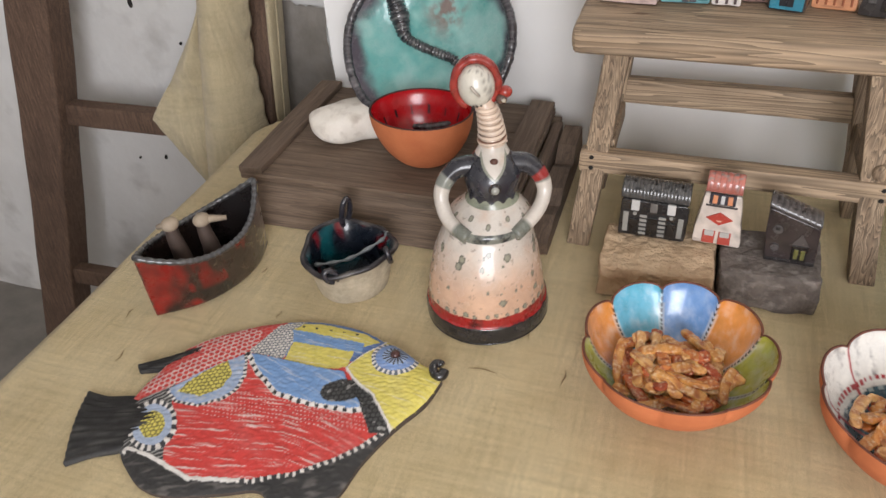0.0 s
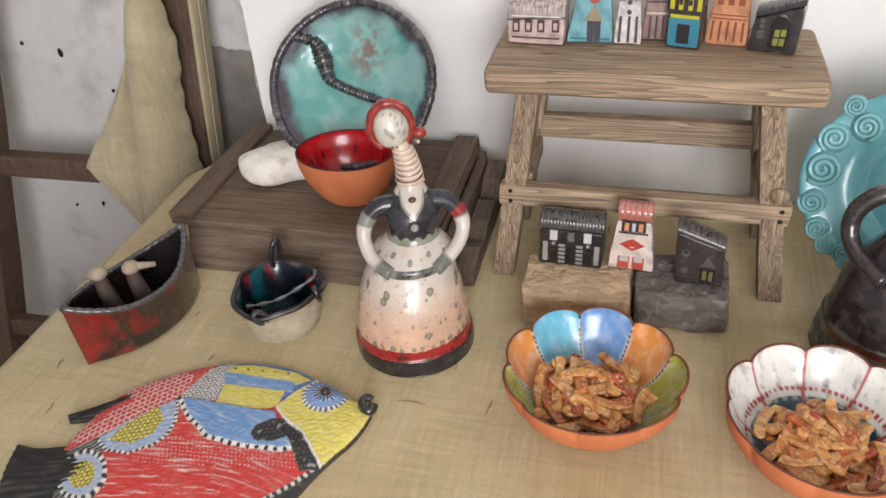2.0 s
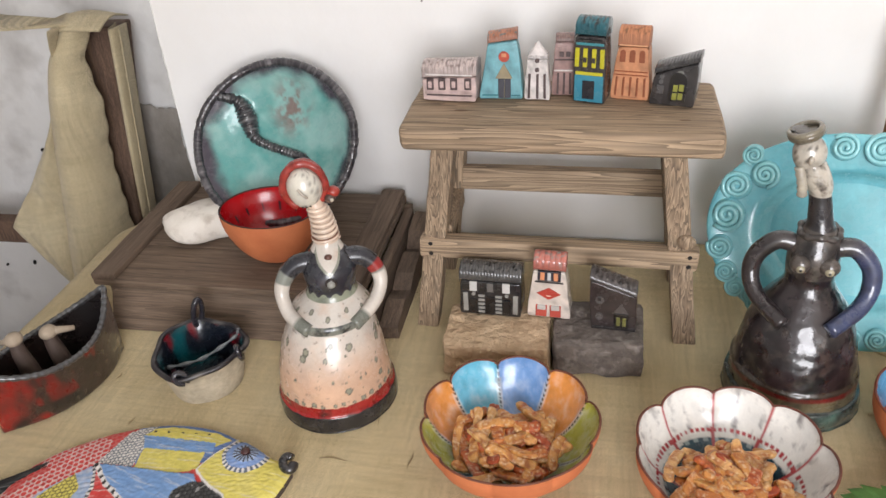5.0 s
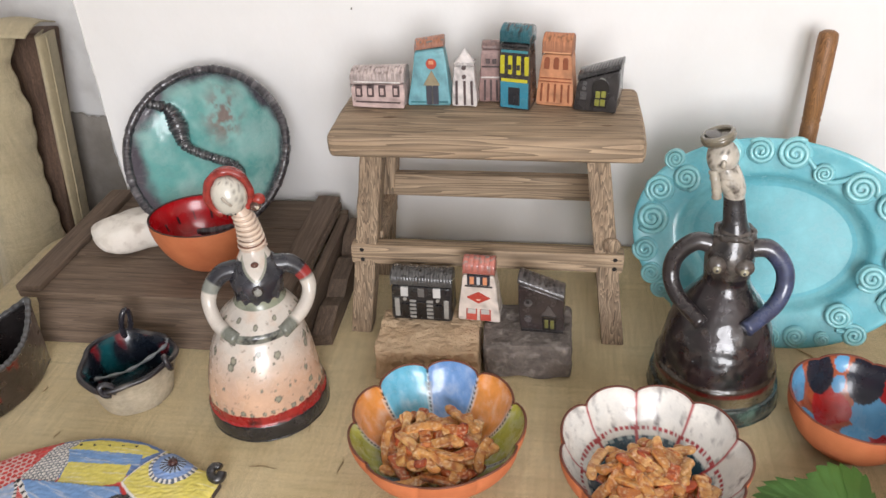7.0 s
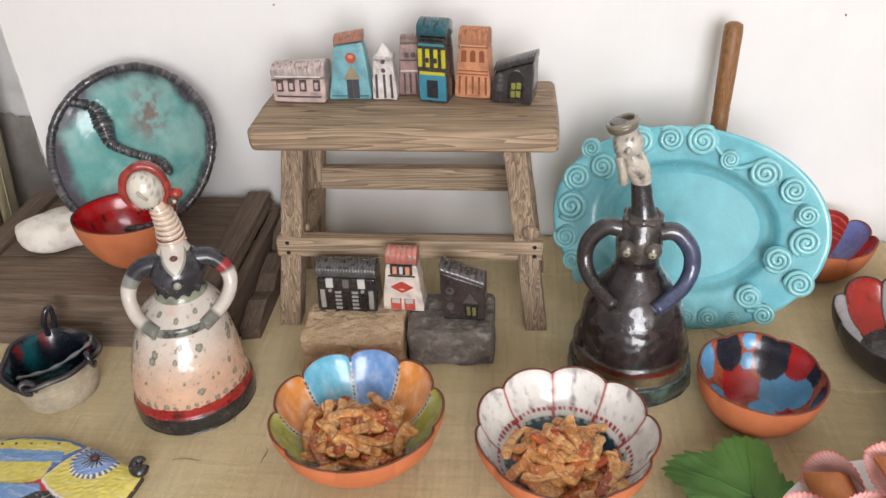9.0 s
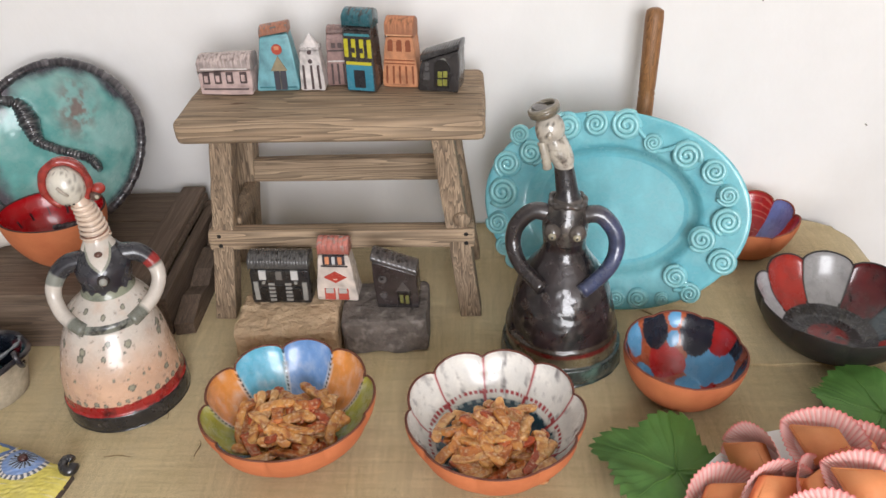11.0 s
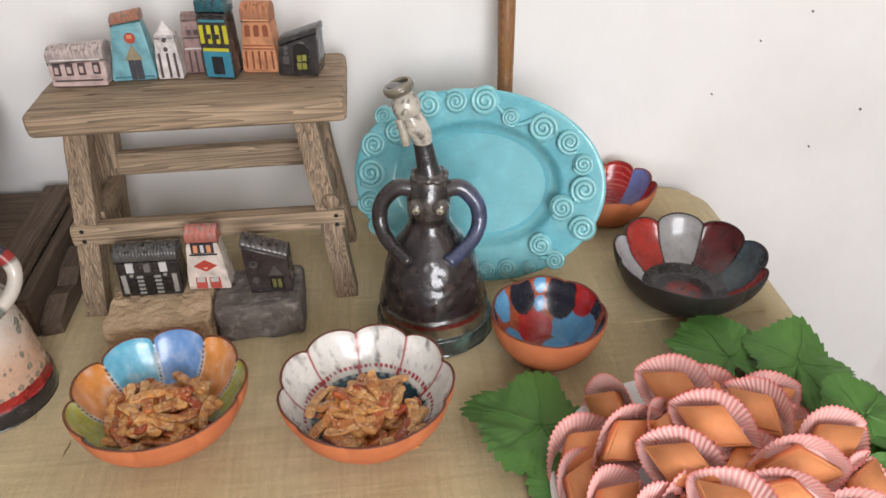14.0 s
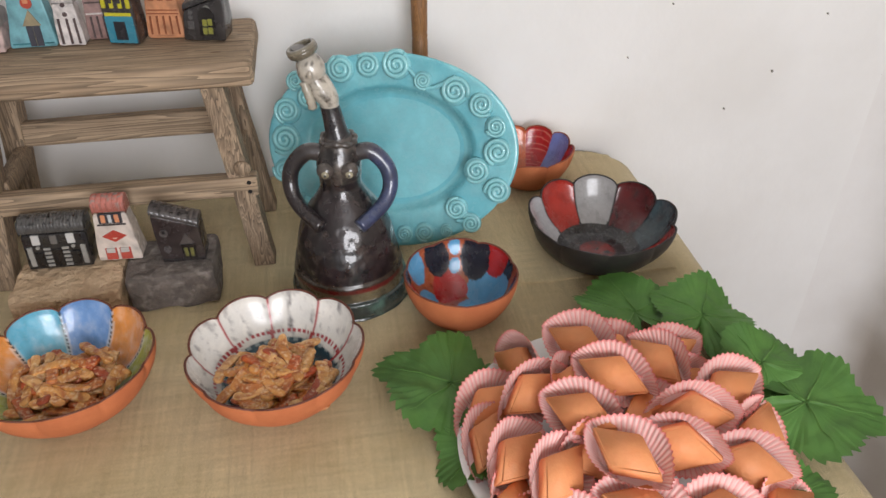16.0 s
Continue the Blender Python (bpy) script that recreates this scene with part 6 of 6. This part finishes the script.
house("low black clay house with silvery doors, on the sandstone block", 0.001, 0.822, B1, 0.074, 0.034, 0.066, 0.070, 0.026, lin(46, 44, 44), lin(92, 90, 88),
      [("window", -0.55, 0.52, 0.009, 0.013, lin(206, 204, 200)), ("window", 0.52, 0.52, 0.009, 0.013, lin(206, 204, 200)), ("window", 0.0, 0.52, 0.008, 0.012, lin(110, 106, 102)), ("bar", -0.80, 0.08, 0.006, 0.026, SILV), ("bar", 0.82, 0.08, 0.006, 0.026, SILV)]
      + [("bar", -0.28, 0.06 + 0.085 * k, 0.008, 0.0032, SILV) for k in range(5)] + [("bar", 0.28, 0.06 + 0.085 * k, 0.008, 0.0032, SILV) for k in range(5)]
      + [("door", -0.54, 0.08, 0.010, 0.018, lin(28, 27, 27)), ("door", 0.0, 0.05, 0.012, 0.024, lin(28, 27, 27)), ("door", 0.54, 0.08, 0.010, 0.018, lin(28, 27, 27)), ("sun", -0.54, 0.46, 0.005, 0, SILV), ("sun", 0.54, 0.46, 0.005, 0, SILV)], rz=-2, roof_h=0.019, steps=20, material=GLAZE)
RED2 = lin(184, 74, 62)
house("small white clay house with red roof and red diamond", 0.071, 0.816, B2 - 0.0005, 0.052, 0.030, 0.084, 0.031, 0.020, lin(226, 212, 200), lin(200, 122, 108),
      [("window", -0.33, 0.03, 0.013, 0.016, lin(190, 84, 72)), ("window", 0.33, 0.03, 0.013, 0.016, lin(190, 84, 72)), ("pane", -0.33, 0.15, 0.010, 0.006, lin(190, 186, 180)), ("pane", 0.33, 0.15, 0.010, 0.006, lin(190, 186, 180)), ("diamond", 0, 0.32, 0.028, 0.016, RED2), ("round_window", 0, 0.415, 0.009, 0, lin(226, 180, 160)),
       ("window", 0, 0.62, 0.027, 0.013, lin(64, 62, 68)), ("pane", -0.4, 0.64, 0.005, 0.010, lin(222, 150, 110)), ("pane", 0.4, 0.64, 0.005, 0.010, lin(222, 150, 110)), ("pane", 0, 0.64, 0.004, 0.010, lin(200, 200, 200)), ("line", 0, 0.585, 0.033, 0.0022, lin(60, 54, 54))], rz=-3, roof_h=0.020, steps=6, material=GLAZE)
house("dark clay house with a slanting roof, on the granite cobble", 0.1475, 0.802, B2, 0.050, 0.030, 0.064, 0.052, 0.024, lin(60, 52, 51), lin(92, 86, 84),
      [("window", 0.34, 0.06, 0.016, 0.020, lin(34, 30, 30)), ("gable", 0.34, 0.40, 0.018, 0.014, lin(84, 78, 76)), ("pane", 0.22, 0.12, 0.0045, 0.012, lin(110, 108, 62)), ("pane", 0.48, 0.12, 0.0045, 0.012, lin(110, 108, 62)), ("round_window", -0.58, 0.56, 0.011, 0, lin(92, 88, 86)), ("round_window", -0.62, 0.24, 0.010, 0, lin(84, 80, 80)), ("line", 0, 0.0, 0.050, 0.004, lin(44, 40, 40)), ("pupil", -0.58, 0.56, 0.004, 0.004, lin(40, 36, 36))], rz=-5, roof_h=0.009, slant=-0.010, skew=-0.004, material=GLAZE, steps=9)


# ---- ladder and hanging cloth in the recess ----
def rail(name, a, b, w, d, parent, seed):
    a, b = Vector(a), Vector(b)
    bm = block(w, d, 1.0, 0.006, (0, 0, 0), None, 0)
    bmesh.ops.subdivide_edges(bm, edges=[e for e in bm.edges if e.calc_length() > 0.5], cuts=24)
    for v in bm.verts:
        f = v.co.z + 0.5
        p = a.lerp(b, f)
        v.co = p + Vector((v.co.x, v.co.y, 0)) + noise.noise_vector(Vector((v.co.x * 8, v.co.y * 8, f * 7 + seed))) * 0.004
    return part(name, bm, DARK_WOOD, parent)


ladder = empty("wooden_ladder", pose(-1.0, 1.1, 0), "old dark brown wooden ladder leaning on the wall", "ladder")
LO = Vector((-1.0, 1.1, 0))
rail("rail", Vector((-1.362, 1.07, 0.0)) - LO, Vector((-1.005, 1.17, 1.30)) - LO, 0.096, 0.06, ladder, 1)
rail("rail", Vector((-0.80, 1.10, 0.0)) - LO, Vector((-0.683, 1.205, 1.03)) - LO, 0.070, 0.05, ladder, 5)
for z, xa, xb, y in ((0.275, -1.27, -0.76, 1.085), (0.668, -1.20, -0.71, 1.13)):
    bm = block(xb - xa, 0.03, 0.046, 0.006, ((xa + xb) / 2 + 1.0, y - 1.1, z), None, 3, 0.003, z)
    part("rung", bm, DARK_WOOD, ladder)


def hanging_cloth():
    """Cream canvas slung over the head of the ladder's rail: a wide flap behind, a full roll in front."""
    def edge(points):
        s = spline([(x, 0, z) for z, x in points], 12)

        def at(z):
            for a, b in zip(s, s[1:]):
                if a.z >= z >= b.z:
                    return a.x + (b.x - a.x) * (a.z - z) / max(1e-6, a.z - b.z)
            return s[-1].x
        return at
    left = edge(((1.06, -0.695), (1.007, -0.710), (0.921, -0.742), (0.826, -0.808), (0.704, -0.897), (0.69, -0.895), (0.635, -0.862), (0.559, -0.822), (0.45, -0.80), (0.38, -0.80)))
    fold = edge(((1.06, -0.705), (1.0, -0.733), (0.88, -0.762), (0.68, -0.800), (0.52, -0.825), (0.38, -0.83)))
    right = edge(((1.06, -0.668), (0.99, -0.682), (0.91, -0.676), (0.82, -0.690), (0.68, -0.690), (0.52, -0.70), (0.38, -0.71)))

    def crease(x, z):
        return 0.005 * noise.noise(Vector((x * 16 + z * 9, z * 5, 2))) + 0.0018 * noise.noise(Vector((x * 50, z * 34, 6)))

    def roll(u, w):
        z = 1.06 - 0.66 * w
        a, b = fold(z), right(z)
        x = a + (b - a) * (0.5 - 0.5 * math.cos(math.pi * u))
        y = 1.128 - (0.62 * (b - a) + 0.01) * math.sin(math.pi * u) + crease(x, z) + 0.03 * ease(0.10, 0.0, w)
        return (x + 0.002 * math.sin(z * 130) * (u > 0.9), y, z)

    def flap(u, w):
        z = 1.055 - 0.62 * w
        a, b = left(z), fold(z) + 0.012
        x = a + (b - a) * u
        y = 1.104 - 0.016 * math.sin(u * math.pi * 1.2) + 2.0 * crease(x, z) - 0.012 * ease(0.3, 0, u) * ease(0.4, 0.62, w)
        return (x, y, z)
    s = Shape().grid(roll, 50, 90, False)
    s.grid(flap, 50, 90, False)
    s.grid(lambda u, w: (-0.642 - 0.052 * w + 0.014 * (u - 0.5) * 2, 1.178 + 0.018 * math.cos(u * math.pi * 3), 1.035 - 0.42 * w), 20, 40, False)
    s.grid(lambda u, w: (-0.715 + 0.085 * u, 1.11 + 0.085 * w, 1.048 + 0.018 * math.sin(math.pi * w) * (0.6 + 0.4 * math.sin(math.pi * u))), 20, 12, False)
    ob = s.link("hanging_cloth", CANVAS)
    solid = ob.modifiers.new("thickness", "SOLIDIFY")
    solid.thickness = 0.002
    return tagged(ob, "cream canvas cloth draped over the ladder rail", "cloth")


hanging_cloth()


# ---- plate of wrapped sweets on vine leaves ----
SX, SY = 0.578, 0.462
plate_prof = profile([(0.0, 0.003), (0.085, 0.003), (0.12, 0.010), (0.150, 0.018), (0.155, 0.019)])
s = Shape().grid(lambda u, w: (plate_prof(w)[0] * math.cos(2 * math.pi * u), plate_prof(w)[0] * math.sin(2 * math.pi * u), plate_prof(w)[1]), 96, 20)
s.grid(lambda u, w: (plate_prof(w)[0] * math.cos(2 * math.pi * u), plate_prof(w)[0] * math.sin(2 * math.pi * u), plate_prof(w)[1] - 0.0035), 96, 20)
tagged(s.link("serving_plate", CHINA, m=pose(SX, SY, TOP + 0.0015)), "white china plate under the sweets and vine leaves", "plate")


def leaf_shape(size, seed):
    """A vine leaf: five toothed lobes on a curved blade with raised veins."""
    rnd = random.Random(seed)
    curl = rnd.uniform(0.02, 0.07)
    ph = rnd.uniform(0, 6)

    def edge(a):
        r = 0.80 + 0.085 * math.cos(5 * a) + 0.06 * math.cos(a) + 0.04 * math.cos(2 * a)
        r += 0.085 * ((a * 6.2 + ph) % 1) + 0.02 * math.sin(11 * a + ph)
        notch = math.exp(-((abs(a) - math.pi) / 0.22) ** 2)
        return size * r * (1 - 0.72 * notch)

    def at(u, w):
        a = -math.pi + 2 * math.pi * u
        r = edge(a) * w
        x, y = r * math.cos(a), r * math.sin(a)
        vein = 0.0016 * math.exp(-((((a * 5 / (2 * math.pi)) + 0.5) % 1 - 0.5) / 0.07) ** 2) * (1 - w)
        z = -curl * (r * r) / size + 0.010 * math.sin(3 * a + ph) * w * w + vein + 0.003 * noise.noise(Vector((x * 60, y * 60, seed)))
        return (x, y, z)
    return Shape().grid(at, 240, 16, True), at


def vine_leaf(k, m, size):
    """A leaf with its raised main veins and a short stalk as parts."""
    shape, at = leaf_shape(size, k + 1)
    ob = shape.link("vine_leaf", LEAF, m=m)
    tagged(ob, "fresh green vine leaf spread under the sweets", "leaf", "vine leaves on the plate")
    for lobe in range(-2, 3):
        u = 0.5 + lobe * 0.2 * 0.94
        pts = [Vector(at(u + 0.004 * math.sin(i), 0.04 + 0.80 * i / 9)) + Vector((0, 0, 0.0006)) for i in range(10)]
        Shape().tube(pts, lambda t: 0.0011 * (1 - 0.8 * t), 6).link("vein", LEAF_VEIN, ob)
    return ob


for k, (x, y, z, size, rz, rx, ry) in enumerate(((0.432, 0.556, 0.775, 0.084, 150, 5, -6), (0.452, 0.478, 0.768, 0.058, 215, 4, 2), (0.656, 0.624, 0.783, 0.078, 95, 8, 0), (0.728, 0.604, 0.785, 0.068, 60, 8, -4),
                                                 (0.772, 0.462, 0.784, 0.076, -25, 8, -4), (0.752, 0.516, 0.790, 0.056, 40, 10, -6), (0.700, 0.372, 0.772, 0.062, -60, 5, 6), (0.470, 0.372, 0.772, 0.066, 235, 0, -5))):
    vine_leaf(k, pose(x, y, z, rx, ry, rz), size)


def sweet(seed):
    """A diamond of orange jelly in a pleated pink paper cup."""
    rnd = random.Random(seed)
    thing = empty("wrapped_sweet", pose(0, 0, 0), "orange jelly diamond in a pleated pink paper cup", "sweet", "wrapped sweets on the plate")
    L, W, H = 0.038, 0.0220, 0.0078
    bm = bmesh.new()
    lo = [bm.verts.new((x, y, 0.0075)) for x, y in ((-L, 0), (0, -W), (L, 0), (0, W))]
    hi = [bm.verts.new((x * 0.97, y * 0.96 - 0.001, 0.0075 + 2 * H * 0.9)) for x, y in ((-L, 0), (0, -W), (L, 0), (0, W))]
    bm.faces.new(lo[::-1])
    bm.faces.new(hi)
    for k in range(4):
        bm.faces.new((lo[k], lo[(k + 1) % 4], hi[(k + 1) % 4], hi[k]))
    bmesh.ops.bevel(bm, geom=bm.edges[:], offset=0.0016, segments=2, affect="EDGES")
    Shape().solid(bm).link("jelly", JELLY, thing)
    n = 52
    pinch = rnd.uniform(0.92, 1.08)
    open_side = rnd.uniform(0.75, 1.1)

    def cup(u, w):
        a = 2 * math.pi * u
        c, sn = math.cos(a), math.sin(a)
        fold = math.cos(a * n) * (0.0003 + 0.0007 * w)
        wide = (0.0165 + (0.0165 if sn > 0 else 0.0120) * w) * (1 - 0.50 * abs(c) ** 3 * w) * pinch
        x = (0.030 + 0.0155 * w) * c
        y = wide * sn
        tall = 0.0250 if sn > 0 else 0.0235 * open_side * 0.72
        z = 0.0005 + tall * w ** 1.15 * (0.55 + 0.45 * abs(sn) ** 1.3) + 0.0012 * math.sin(3 * a + seed) * w
        return (x + c * fold, y + sn * fold, z + fold * 0.3)
    white, pink = lin(246, 214, 208), lin(238, 118, 114)
    s = Shape().grid(cup, n * 4, 9, True, lambda u, w: blend(blend(white, pink, 0.06 + 0.8 * ease(0.86, 1.0, w)), pink, 0.55 * (math.cos(2 * math.pi * u * n) > 0.15)))
    s.grid(lambda u, w: (0.030 * (1 - w) * math.cos(2 * math.pi * u), 0.0165 * pinch * (1 - w) * math.sin(2 * math.pi * u), 0.0008), 24, 2, True, white)
    s.link("paper_cup", PAPER, thing)
    return thing


kinds = [sweet(k) for k in range(6)]
rnd = random.Random(21)
# place, height, direction of the long side, lean of the open side, rise of one end
HEAP = ((0.571, 0.560, 0.806, -46, 34, 0), (0.500, 0.512, 0.800, 28, 40, -8), (0.512, 0.556, 0.792, -70, 62, -20), (0.583, 0.498, 0.822, -42, 36, 4), (0.638, 0.514, 0.810, -72, 30, 0), (0.694, 0.486, 0.794, 18, 36, -8),
        (0.640, 0.450, 0.818, -14, 58, 0), (0.540, 0.458, 0.818, -44, 32, 0), (0.466, 0.440, 0.790, 45, 34, 6), (0.614, 0.414, 0.820, -30, 52, 0), (0.672, 0.396, 0.800, -22, 40, 6), (0.558, 0.398, 0.822, -58, 16, 0),
        (0.496, 0.408, 0.800, 48, 30, 0), (0.660, 0.552, 0.786, 12, 24, -10), (0.462, 0.518, 0.778, 30, 30, -14), (0.450, 0.474, 0.776, 62, 24, -10), (0.706, 0.436, 0.778, 60, 20, -14), (0.608, 0.560, 0.788, -60, 28, 0),
        (0.560, 0.360, 0.800, -30, 20, 6), (0.625, 0.352, 0.792, -12, 18, 8), (0.500, 0.356, 0.782, -70, 14, 10), (0.455, 0.395, 0.774, 74, 20, 0), (0.688, 0.352, 0.776, 30, 14, 12), (0.540, 0.505, 0.800, 70, 24, 0), (0.600, 0.460, 0.800, 20, 20, 0), (0.650, 0.505, 0.790, 30, 40, 0),
        (0.540, 0.428, 0.795, 10, 30, 0), (0.585, 0.530, 0.790, 0, 30, 0))
for k, (x, y, z, rz, lean, rise) in enumerate(HEAP):
    m = pose(x, y, z - 0.008, 0, 0, rz) @ pose(0, 0, 0, lean + rnd.uniform(-5, 5), rise + rnd.uniform(-5, 5), 0)
    ob = kinds[k] if k < len(kinds) else copy_thing(kinds[k % len(kinds)], m)
    ob.matrix_world = m
